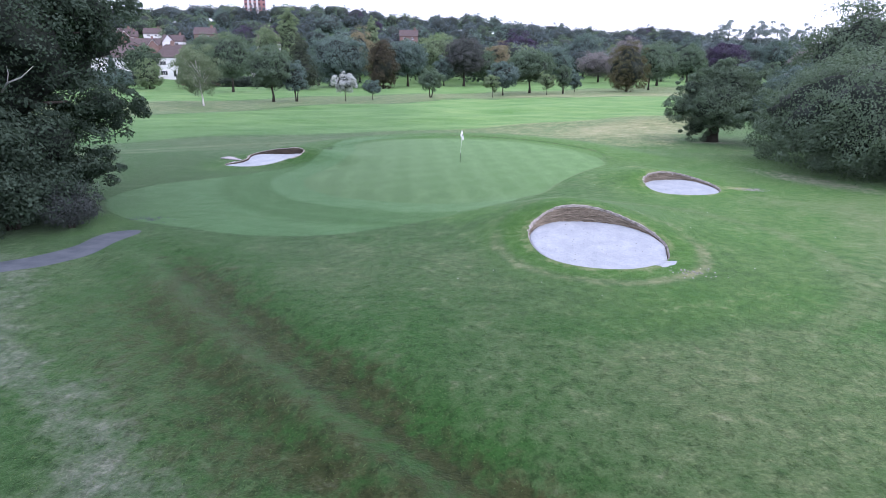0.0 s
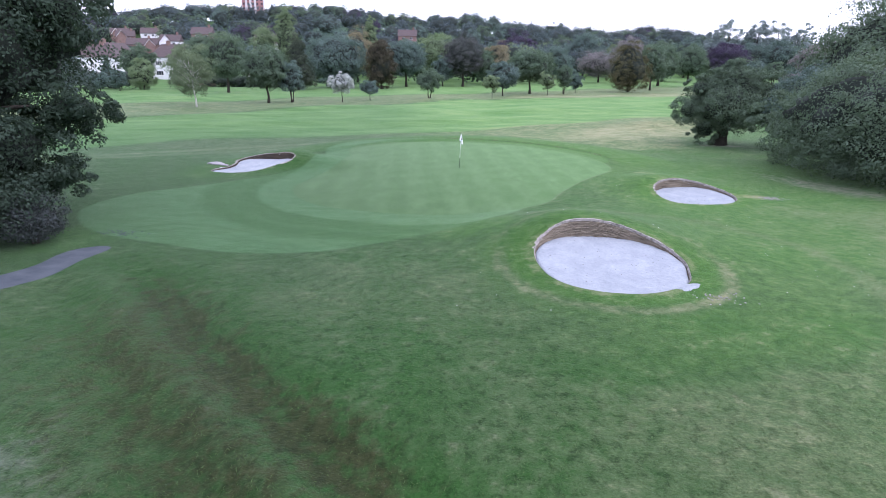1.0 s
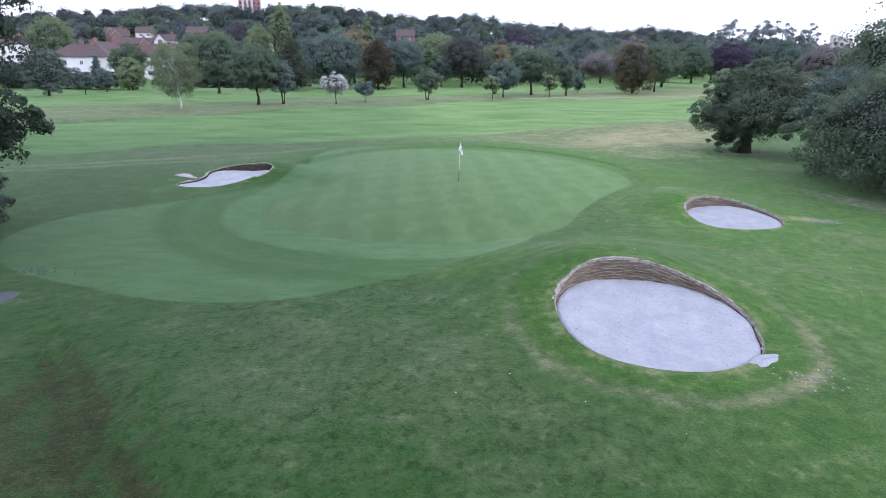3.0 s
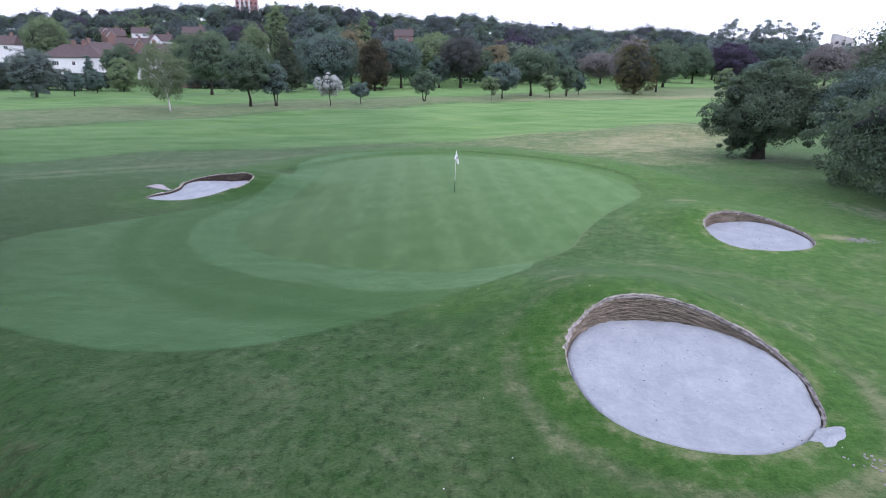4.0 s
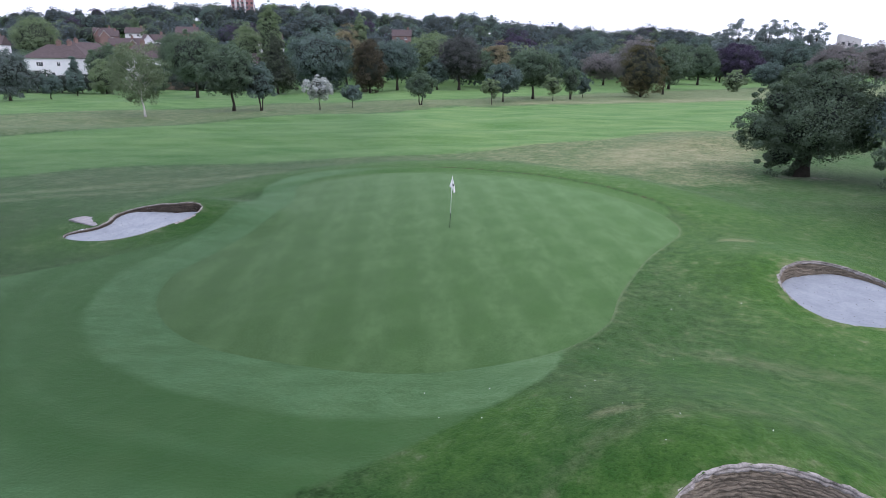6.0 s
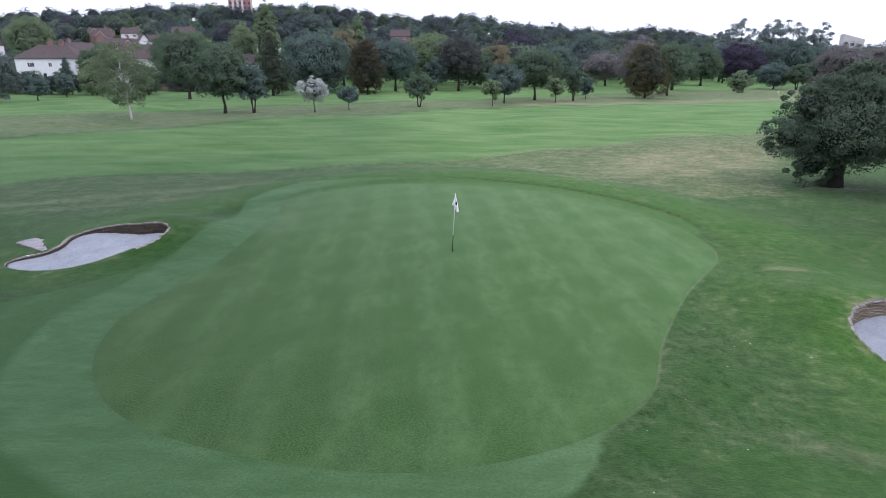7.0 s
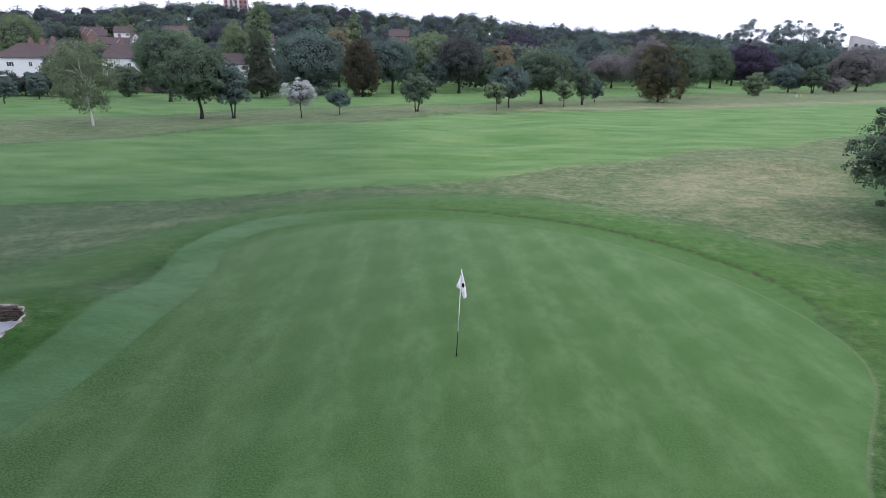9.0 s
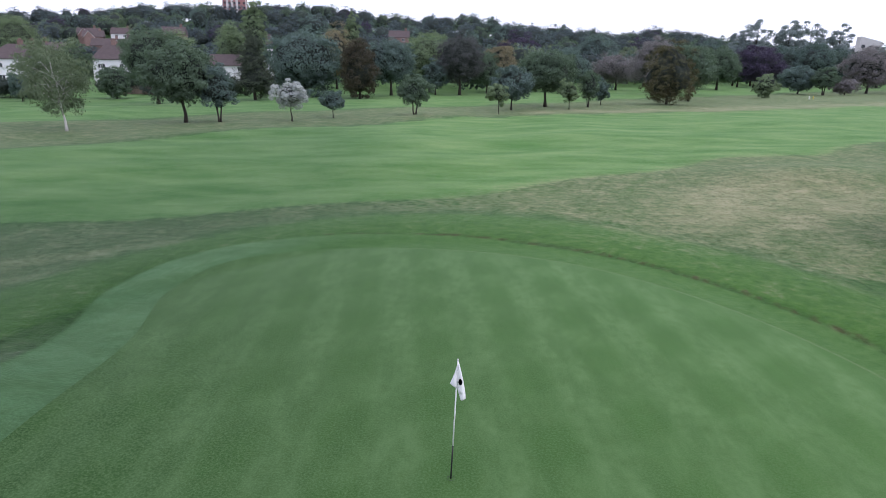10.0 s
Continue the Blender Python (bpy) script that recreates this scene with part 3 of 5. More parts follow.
    pale = np.maximum(pale, (0.44 + 0.15 * wavy(ux, uy, 4, 22)) * sstep(-17.8, -20, uy) * sstep(-26, -22, uy) * sstep(-8, -4, ux) * sstep(2.0, 0.0, ux))
    pale = np.maximum(pale, 0.6 * sstep(12, 16, ux) * sstep(-8, -12, uy) * (0.7 + 0.4 * wavy(ux, uy, 6, 23)))
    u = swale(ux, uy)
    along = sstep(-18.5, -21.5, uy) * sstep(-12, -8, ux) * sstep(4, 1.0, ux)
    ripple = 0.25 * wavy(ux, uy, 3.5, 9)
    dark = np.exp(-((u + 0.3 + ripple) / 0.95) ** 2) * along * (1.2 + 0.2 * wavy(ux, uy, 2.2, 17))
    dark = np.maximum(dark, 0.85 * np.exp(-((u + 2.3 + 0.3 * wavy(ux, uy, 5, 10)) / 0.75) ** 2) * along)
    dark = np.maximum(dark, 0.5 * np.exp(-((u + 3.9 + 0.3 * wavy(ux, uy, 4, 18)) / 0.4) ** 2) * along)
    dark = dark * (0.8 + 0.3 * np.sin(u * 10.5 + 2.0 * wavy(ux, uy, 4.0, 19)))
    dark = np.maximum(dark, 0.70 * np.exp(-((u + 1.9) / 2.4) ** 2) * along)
    # shadow line of the step behind the fringe, painted as dark turf
    dark = np.maximum(dark, 0.8 * np.exp(-((d_apron - 0.12) / 0.12) ** 2) * sstep(2.0, 6.0, uy) * sstep(-8, -3, ux))
    pale = np.maximum(pale, 0.45 * np.exp(-((u + 1.45 + ripple) / 0.35) ** 2) * along)
    pale = np.maximum(pale, 0.5 * np.exp(-((u + 4.7 + 0.7 * wavy(ux, uy, 8, 11)) / 1.7) ** 2) * sstep(-18, -22, uy))
    bare = 0.78 * np.exp(-((u + 5.0 + 0.5 * wavy(ux, uy, 8, 11)) / 0.9) ** 2) * sstep(-19, -22, uy) * (0.8 + 0.4 * wavy(ux, uy, 2.5, 12))
    bare = np.maximum(bare, blob(15.6, -7.9, 0.55, 0.35, -20))
    bare = np.maximum(bare, blob(-13.2, -15.7, 0.8, 0.4, 30) * 0.5)
    bare = np.maximum(bare, blob(-9.6, 3.6, 1.4, 0.4, 60) * 0.45)
    bare = np.maximum(bare, 0.8 * sstep(2.6, 0.4, np.hypot((ux + 15.2) / 1.6, (uy + 24.2) / 1.3)))
    bare = np.maximum(bare, 0.7 * blob(20.0, -5.5, 1.4, 5.0, 24))
    bare = np.maximum(bare, 0.7 * blob(22.0, 13.6, 2.2, 1.0, 0))
    lush = sstep(1.04, 1.08, g) * sstep(1.5, 1.38, g) * sstep(-3, 3, uy)
    lush = np.maximum(lush, np.clip(1.2 - d_bunk / 2.3, 0, 1))
    lush = np.maximum(lush, 0.52 * sstep(6.0, 3.6, d_each[0] + 0.4 * wavy(ux, uy, 5, 31)) * sstep(0.0, 6.0, ux))
    lush = np.maximum(lush, blob(0.8, -15.0, 2.4, 1.5, 40))
    # greener turf under the oak, standing in for its shade on the verge
    lush = np.maximum(lush, 0.9 * blob(-15.2, -16.6, 2.6, 2.2, 30))
    lush = np.maximum(lush, 0.55 * blob(-7.4, -26.2, 1.6, 4.0, 35))
    lush = np.maximum(lush, 0.6 * sstep(6, 9, ux) * sstep(-22, -18, uy) * sstep(6, 0, uy))
    # east: how far the painted light brightens from the dim west side
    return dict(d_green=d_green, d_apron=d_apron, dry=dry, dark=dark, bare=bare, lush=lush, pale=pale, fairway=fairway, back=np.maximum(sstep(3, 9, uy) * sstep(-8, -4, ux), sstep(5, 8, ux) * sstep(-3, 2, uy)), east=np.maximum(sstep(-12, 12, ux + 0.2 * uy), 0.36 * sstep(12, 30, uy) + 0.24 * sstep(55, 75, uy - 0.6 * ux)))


def set_zones(me, x, y):
    for name, values in zones(x, y).items():
        me.attributes.new(name, "FLOAT", "POINT").data.foreach_set("value", np.asarray(values, np.float32))


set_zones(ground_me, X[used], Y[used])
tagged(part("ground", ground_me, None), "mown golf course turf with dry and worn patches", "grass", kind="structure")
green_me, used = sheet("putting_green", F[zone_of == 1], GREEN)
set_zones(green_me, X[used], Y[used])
tagged(part("putting_green", green_me, None), "closely mown putting green with crossing mower stripes", "green", kind="structure")
tagged(part("path", sheet("path", F[zone_of == 2], TARMAC)[0], None), "worn grey tarmac footpath beside the trees", "path", kind="structure")


def grass_blades(count, x0, x1, y0, y1):
    """Blades of the longer grass in the foreground."""
    rng = np.random.default_rng(21)
    x, y = rng.uniform(x0, x1, count), rng.uniform(y0, y1, count)
    keep = distance(APRON_LINE, x, y)[0] > 0.1
    for line in (PATH_LINE, BUNKERS["large"]["line"]):
        keep &= distance(line, x, y)[0] > 0.12
    keep &= rng.uniform(0, 1, count) > sstep(-25, -18.5, y) * 0.95
    x, y = x[keep], y[keep]
    n = len(x)
    z = height(x, y)
    a, tall = rng.uniform(0, math.tau, n), rng.uniform(0.02, 0.045, n)
    w, lean = rng.uniform(0.003, 0.006, n), rng.uniform(0.6, 2.0, n) * tall
    la = rng.uniform(0, math.tau, n)
    v = np.empty((n, 4, 3))
    v[:, 0] = np.column_stack([x - np.cos(a) * w, y - np.sin(a) * w, z - 0.01])
    v[:, 1] = np.column_stack([x + np.cos(a) * w, y + np.sin(a) * w, z - 0.01])
    v[:, 2] = np.column_stack([x + np.cos(a) * w * 0.6 + np.cos(la) * lean * 0.5, y + np.sin(a) * w * 0.6 + np.sin(la) * lean * 0.5, z + tall * 0.65])
    v[:, 3] = np.column_stack([x + np.cos(la) * lean, y + np.sin(la) * lean, z + tall])
    me = quads("grass", v.reshape(-1, 3), np.arange(n * 4).reshape(n, 4))
    tagged(part("grass", me, BLADE), "blades of longer grass in the rough", "grass", kind="stuff")


grass_blades(40000, -16, 14, -33.5, -17.5)


# ---- bunkers ----
def bunker(line, back, low, high, face, label, lips=2):
    c = line.mean(0)
    rim_z = height(line[:, 0], line[:, 1])
    base = np.array([c[0], c[1], low])
    ob = thing("sand_bunker", base, label, "bunker", "greenside bunkers")
    s_rim = (line - c) @ np.array(back)
    lo, hi = s_rim.min(), s_rim.max()

    def level(p, rim):
        """The sand's height: a shallow dish that rises to the wall and runs out under the low edge."""
        s = ((p - c) @ np.array(back) - lo) / (hi - lo)
        return np.minimum(low + (high - low) * sstep(0.1, 1.0, s), rim - 0.025)
    n, rings, verts, faces = len(line), 22, [], []
    for k in range(rings + 1):
        f = 0.001 + (k / rings) * 1.012
        p = c + (line - c) * f
        z = level(p, rim_z * f ** 4 + (1 - f ** 4) * 9) - 0.05 * (1 - f * f) * sstep(1.02, 0.7, f) + 0.014 * wavy(p[:, 0], p[:, 1], 1.1, 4) + 0.006 * wavy(p[:, 0], p[:, 1], 0.35, 5)
        verts.append(np.column_stack([p, z]) - base)
    for k in range(rings):
        for i in range(n):
            a, b_ = k * n + i, k * n + (i + 1) % n
            faces.append((a, b_, b_ + n, a + n))
    me = quads("sand", np.concatenate(verts), faces)
    me.polygons.foreach_set("use_smooth", np.ones(len(me.polygons), bool))
    part("sand", me, SAND, ob, "pale raked bunker sand")
    # stacked turf: one uneven course above the other
    nrm = np.roll(line, -1, 0) - np.roll(line, 1, 0)
    nrm = np.column_stack([nrm[:, 1], -nrm[:, 0]]) / np.linalg.norm(nrm, axis=1)[:, None]
    if distance(line, *(line[0] + nrm[0] * 0.05)[:, None])[0][0] > 0:
        nrm = -nrm                                   # points inwards
    rng = np.random.default_rng(7)
    thick = 0.045
    wall = rim_z - level(line, rim_z)
    courses = int(math.ceil((wall.max() + 0.06) / thick))
    for k in range(courses):
        sunk = 0.022 * sstep(0.16, 0.05, wall)
        rag = np.convolve(rng.standard_normal(n + 2), (0.3, 0.4, 0.3), "valid")
        top = rim_z - k * thick + 0.009 * rag + (0.006 if k == 0 else 0) - sunk
        bot = rim_z - (k + 1) * thick - 0.006 - sunk
        inn = 0.010 + 0.006 * k + (0.018 if k < 2 else 0.015) * rng.standard_normal(n) + (0.012 if k % 2 else 0)
        out = -0.15 if k == 0 else -0.06
        prof = [(out, top - 0.035 if k == 0 else top - 0.01), (inn * 0.6 - 0.02, top), (inn + 0.008, top - thick * 0.3), (inn, bot), (out, bot)]
        vs, fs = [], []
        for o, zz in prof:
            p = line + nrm * (np.asarray(o) * np.ones(n))[:, None]
            vs.append(np.column_stack([p, zz]) - base)
        for r in range(len(prof) - 1):
            for i in range(n):
                a, b_ = r * n + i, r * n + (i + 1) % n
                fs.append((a, b_, b_ + n, a + n))
        part("turf_course", quads("turf_course", np.concatenate(vs), fs), LIP if k < lips else face, ob, "bleached dry turf lip" if k < lips else "")
    # dead leaves and crumbs of turf on the sand
    vs, fs = [], []
    for k in range(90):
        p = line[rng.integers(n)]
        p = c + (p - c) * math.sqrt(rng.uniform(0.02, 0.93))
        zz = float(level(p[None], 9.0)[0]) - 0.01
        r, a = rng.uniform(0.008, 0.024), rng.uniform(0, math.tau)
        i_ = len(vs)
        for q in range(4):
            b_ = a + q * math.tau / 4
            vs.append(np.array([p[0] + r * math.cos(b_), p[1] + r * math.sin(b_) * 0.7, zz + 0.012 * (q % 2)]) - base)
        fs.append((i_, i_ + 1, i_ + 2, i_ + 3))
    tagged(part("leaf_litter", quads("leaf_litter", vs, fs), BARK, ob, "dark crumbs and dead leaves"), kind="stuff")
    return ob


bunker(label="large oval sand bunker with a stacked turf wall", **BUNKERS["large"])
bunker(label="smaller sand bunker with a curved stacked turf wall", **BUNKERS["round"])
bunker(label="slim sand bunker with a low dark turf face", **BUNKERS["slim"])


def steps(places, label):
    """Flat treads that climb out of a bunker."""
    x0, y0, z0, *_ = places[0]
    ob = thing("bunker_steps", (x0, y0, hz(x0, y0)), label, "steps")
    for x, y, z, w, d, turn in places:
        bm = boxed(-w / 2, w / 2, -d / 2, d / 2, -0.14, 0.0, bevel=0.015)
        bmesh.ops.subdivide_edges(bm, edges=bm.edges[:], cuts=1)
        r = random.Random(int(x * 100))
        for v in bm.verts:
            v.co += Vector((r.uniform(-0.02, 0.02), r.uniform(-0.02, 0.02), r.uniform(-0.008, 0.008)))
        bm.transform(pose(x - x0, y - y0, z - hz(x0, y0), 0, 0, turn))
        part("tread", bm, STONE, ob)
    return ob


steps([(-15.8 + 0.42 * k, 0.3 - 0.25 * k, hz(-15.8 + 0.42 * k, 0.3 - 0.25 * k) + 0.04 - 0.018 * k, 0.5, 0.72 + 0.04 * k, -29 + 2 * (k % 2)) for k in range(4)], "pale worn treads stepping down into the bunker")


def sand_tongue():
    """The worn sandy way out over the bunker's low edge: a thin uneven spill with a raised middle."""
    x0, y0 = 6.72, -21.1
    ob = thing("sand_spill", (x0, y0, hz(x0, y0)), "pale sandy treads worn over the bunker's low edge", "sand")
    r = random.Random(4)
    n, rings, vs, fs = 36, 5, [], []
    for k in range(rings + 1):
        f = k / rings
        for q in range(n):
            a = q * math.tau / n
            rx, ry = 0.46 * (1 + 0.16 * math.sin(3 * a + 1) + 0.10 * math.sin(7 * a)), 0.22 * (1 + 0.2 * math.sin(2 * a + 0.5) + 0.12 * math.sin(5 * a))
            u, v = rx * f * math.cos(a), ry * f * math.sin(a)
            x, y = u * 0.88 - v * 0.47, u * 0.47 + v * 0.88
            vs.append((x, y, hz(x0 + x, y0 + y) - hz(x0, y0) + 0.035 * (1 - f ** 3) - 0.012 * (k == rings) + r.uniform(-0.006, 0.006)))
    for k in range(rings):
        for q in range(n):
            a, b_ = k * n + q, k * n + (q + 1) % n
            fs.append((a, b_, b_ + n, a + n))
    part("sand", quads("sand_spill", vs, fs), SAND, ob)


sand_tongue()


# ---- flagstick ----
def flagstick():
    ob = thing("flagstick", (0, 0, 0), "white golf flagstick with a drooping white flag in the hole", "flagstick")
    lean = 0.085
    bm = tube(bmesh.new(), [(lean * z / 2.1, 0.01 * z, z) for z in (0.62, 1.3, 2.12)], [0.012, 0.011, 0.010], 10)
    part("upper_pole", bm, WHITE_PAINT, ob, "white upper pole")
    part("lower_pole", tube(bmesh.new(), [(lean * z / 2.1, 0.01 * z, z) for z in (-0.1, 0.3, 0.62)], [0.013, 0.0125, 0.012], 10), BLACK_PAINT, ob, "black lower pole")
    bm = bmesh.new()
    for r0, r1, z0, z1 in ((0.058, 0.058, 0.004, -0.10),):
        a = [bm.verts.new((r0 * math.cos(k * math.tau / 24), r0 * math.sin(k * math.tau / 24), z0)) for k in range(24)]
        b_ = [bm.verts.new((r1 * math.cos(k * math.tau / 24), r1 * math.sin(k * math.tau / 24), z1)) for k in range(24)]
        for k in range(24):
            bm.faces.new((a[k], a[(k + 1) % 24], b_[(k + 1) % 24], b_[k]))
    o = [bm.verts.new((0.062 * math.cos(k * math.tau / 24), 0.062 * math.sin(k * math.tau / 24), 0.005)) for k in range(24)]
    for k in range(24):
        bm.faces.new((o[k], o[(k + 1) % 24], a[(k + 1) % 24], a[k]))
    part("hole_cup", bm, BLACK_PAINT, ob, "dark hole cup")
    # cloth hung limp: a short fold on one side of the pole, a longer one with the emblem on the other
    def cloth(outline, bulge):
        """A thin, softly folded leaf of cloth between two edges, each a list of (x, z)."""
        nu, nv, vs, fs = 8, 14, [], []
        (a0, a1, a2), (b0, b1_, b2_) = [[Vector((p[0], p[1])) for p in e] for e in outline]
        for j_ in range(nv + 1):
            s = j_ / nv
            pa = a0 * (1 - s) ** 2 + a1 * 2 * s * (1 - s) + a2 * s * s
            pb = b0 * (1 - s) ** 2 + b1_ * 2 * s * (1 - s) + b2_ * s * s
            for i_ in range(nu + 1):
                p = pa.lerp(pb, i_ / nu)
                vs.append((p.x, -0.016 - bulge * math.sin(math.pi * i_ / nu) - 0.010 * math.sin(7 * s + 5 * i_ / nu), p.y))
        for j_ in range(nv):
            for i_ in range(nu):
                q = j_ * (nu + 1) + i_
                fs.append((q, q + 1, q + nu + 2, q + nu + 1))
        bm = bmesh.new()
        bm.from_mesh(quads("cloth", vs, fs))
        for f in bm.faces:
            f.smooth = True
        bmesh.ops.solidify(bm, geom=bm.faces[:], thickness=0.003)
        return bm
    flag = part("flag", cloth([((0.085, 2.11), (0.085, 1.9), (0.085, 1.66)), ((0.095, 2.11), (0.175, 1.85), (0.215, 1.50))], 0.025), FLAG_CLOTH, ob, "drooping white flag")
    part("flag_fold", cloth([((0.09, 2.11), (0.07, 1.9), (0.085, 1.68)), ((0.085, 2.10), (0.0, 1.82), (-0.035, 1.74))], 0.03), FLAG_CLOTH, flag)
    part("flag_hem", cloth([((0.085, 1.67), (0.1, 1.58), (0.14, 1.46)), ((0.15, 1.70), (0.2, 1.55), (0.215, 1.49))], 0.02), FLAG_CLOTH, flag)
    bm = bmesh.new()
    ring = [bm.verts.new((0.125 + 0.03 * math.cos(k * math.tau / 18) - 0.1 * 0.03 * math.sin(k * math.tau / 18), -0.064, 1.80 + 0.055 * math.sin(k * math.tau / 18))) for k in range(18)]
    bm.faces.new(ring)
    bmesh.ops.solidify(bm, geom=bm.faces[:], thickness=0.003)
    part("emblem", bm, EMBLEM, flag, "round navy emblem")
    part("pole_tip", tube(bmesh.new(), [(0.0855, 0.021, 2.12), (0.086, 0.021, 2.15)], [0.013, 0.006], 10), WHITE_PAINT, ob)


flagstick()


# ---- trees ----
def ico(level):
    bm = bmesh.new()
    bmesh.ops.create_icosphere(bm, subdivisions=level, radius=1.0)
    v = np.array([p.co[:] for p in bm.verts])
    f = np.array([[p.index for p in q.verts] for q in bm.faces])
    bm.free()
    return v, f


ICO = {2: ico(2), 3: ico(3), 4: ico(4)}


def leaf_mesh(name, pts, nrm, size, rng, slim=0.55, droop=0.0, cores=(), light=False):
    """Many small folded leaves at pts that face nrm, round cores coloured as the crown's inner shade (arrays of
    vertices and triangles).
    """
    n = len(pts)
    nrm = nrm + 0.38 * rng.standard_normal((n, 3))
    nrm /= np.linalg.norm(nrm, axis=1)[:, None] + 1e-9
    t = np.cross(nrm, rng.standard_normal((n, 3)))
    if droop:
        t[:, 2] -= droop
    t /= np.linalg.norm(t, axis=1)[:, None] + 1e-9
    b = np.cross(nrm, t)
    b /= np.linalg.norm(b, axis=1)[:, None] + 1e-9
    L_ = (size * rng.uniform(0.55, 1.3, n))[:, None]
    k = 3 if light else 4
    verts = np.empty((n, k, 3))
    skew = rng.uniform(-0.2, 0.2, (n, 1)) * L_
    verts[:, 0], verts[:, 2] = pts - t * L_ / 2, pts + t * L_ / 2
    verts[:, 1] = pts + b * L_ * slim * (1.0 if light else 0.5) - nrm * L_ * 0.12 + t * skew
    if not light:
        verts[:, 3] = pts - b * L_ * slim / 2 - nrm * L_ * 0.12 + t * skew
    leaf = np.arange(n * k).reshape(n, k)
    vs, fs, at = [verts.reshape(-1, 3)], [np.zeros((0, 3), int)], n * k
    for cv, cf in cores:
        vs.append(cv)
        fs.append(cf + at)
        at += len(cv)
    fs = np.concatenate(fs)
    me = quads_tris(name, np.concatenate(vs), np.zeros((0, 4), int) if light else leaf, np.concatenate([leaf, fs]) if light else fs)
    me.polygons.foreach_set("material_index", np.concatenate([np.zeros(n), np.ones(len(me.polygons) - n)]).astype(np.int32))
    return me


def shaped(u, shape):
    """Turns places in a unit ball into a crown's form."""
    u = u.copy()
    if shape == "cone":
        u[:, :2] *= (np.clip((1 - u[:, 2:3]) / 2, 0, 1) ** 0.8) / np.sqrt(np.clip(1.02 - u[:, 2:3] ** 2, 0.15, 1))
    elif shape == "egg":
        u[:, :2] *= (1.0 - 0.35 * u[:, 2:3])
    elif shape == "column":
        u[:, :2] *= np.sqrt(np.clip(1.1 - np.abs(u[:, 2:3]) ** 3, 0.1, 1))
    elif shape == "dome":
        u[:, 2] = np.where(u[:, 2] < 0, u[:, 2] * 0.8, u[:, 2])
    return u


def crown_cloud(rng, centre, radii, clumps, clump_r, leaves, shape="round", gap=0.0, spread=1.15, core=0.74, level=3):
    """Leaves that hang in clumps in the outer shell of a crown: places, facings, the clumps' middles and the core that
    stands for its inner shade.
    """
    centre, radii = np.array(centre, float), np.array(radii, float)
    seed = int(rng.integers(1000))

    def lump(u):
        return 1 + 0.13 * wavy(u[:, 0] * 4, u[:, 1] * 4 + u[:, 2] * 3, 3.2, seed)[:, None] + 0.05 * wavy(u[:, 0] * 9, u[:, 1] * 9 - u[:, 2] * 8, 3.2, seed + 1)[:, None]
    d = rng.standard_normal((clumps, 3))
    d /= np.linalg.norm(d, axis=1)[:, None]
    f = rng.uniform(0.3 if gap else 0.62, 1.0, clumps) ** 0.6
    u = shaped(d * f[:, None], shape)
    inner = 1 - clump_r / radii.max() * 0.6
    c = centre + u * radii * lump(d) * inner
    if gap:
        c = c[rng.uniform(0, 1, len(c)) > gap]
    which = rng.integers(0, len(c), leaves)
    cr = clump_r * rng.uniform(0.5, 1.4, len(c))
    out = (c - centre) / radii
    dirs = rng.standard_normal((leaves, 3))
    dirs /= np.linalg.norm(dirs, axis=1)[:, None]
    dirs += 0.55 * out[which] + np.array([0, 0, 0.45])
    dirs /= np.linalg.norm(dirs, axis=1)[:, None]
    pts = c[which] + dirs * (cr[which] * spread * rng.uniform(*((0.40, 1.02) if leaves > 15000 or gap else (0.60, 0.98)), leaves))[:, None] * np.array([1.15, 1.15, 0.8])
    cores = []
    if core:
        # leaves that close over the shade-coloured core between the clumps
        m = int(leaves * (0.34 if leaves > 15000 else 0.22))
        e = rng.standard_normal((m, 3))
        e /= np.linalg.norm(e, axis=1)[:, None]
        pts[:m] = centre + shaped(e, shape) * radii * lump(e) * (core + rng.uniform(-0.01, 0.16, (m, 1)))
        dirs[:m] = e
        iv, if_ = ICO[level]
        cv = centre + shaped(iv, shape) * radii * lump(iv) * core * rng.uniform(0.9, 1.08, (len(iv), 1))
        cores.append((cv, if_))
    return pts, dirs, c, cores


def limbs(bm, rng, root, top, r0, tips, sides=7):
    """A bent, tapered trunk and limbs that reach to some of the crown's clumps."""
    root, top = np.array(root, float), np.array(top, float)
    k = np.linspace(0, 1, 7)[:, None]
    mid = root * (1 - k) + top * k
    mid[1:-1, :2] += rng.normal(0, min(r0 * 0.5, 0.07), (5, 2))
    rad = r0 * (1 - 0.75 * k[:, 0]) * np.where(k[:, 0] == 0, 1.45, 1.0)
    tube(bm, mid, rad, sides + 3)
    for tip in tips:
        s = rng.uniform(0.35, 0.85)
        a = root * (1 - s) + top * s
        m = (a + tip) / 2 + np.array([0, 0, 0.12 * np.linalg.norm(tip - a)]) * rng.uniform(-0.3, 1)
        r = r0 * (1 - 0.75 * s) * 0.62
        tube(bm, [a, (a * 2 + m) / 3 + rng.normal(0, r, 3), m, tip], [r, r * 0.8, r * 0.55, r * 0.15], sides)
    return bm


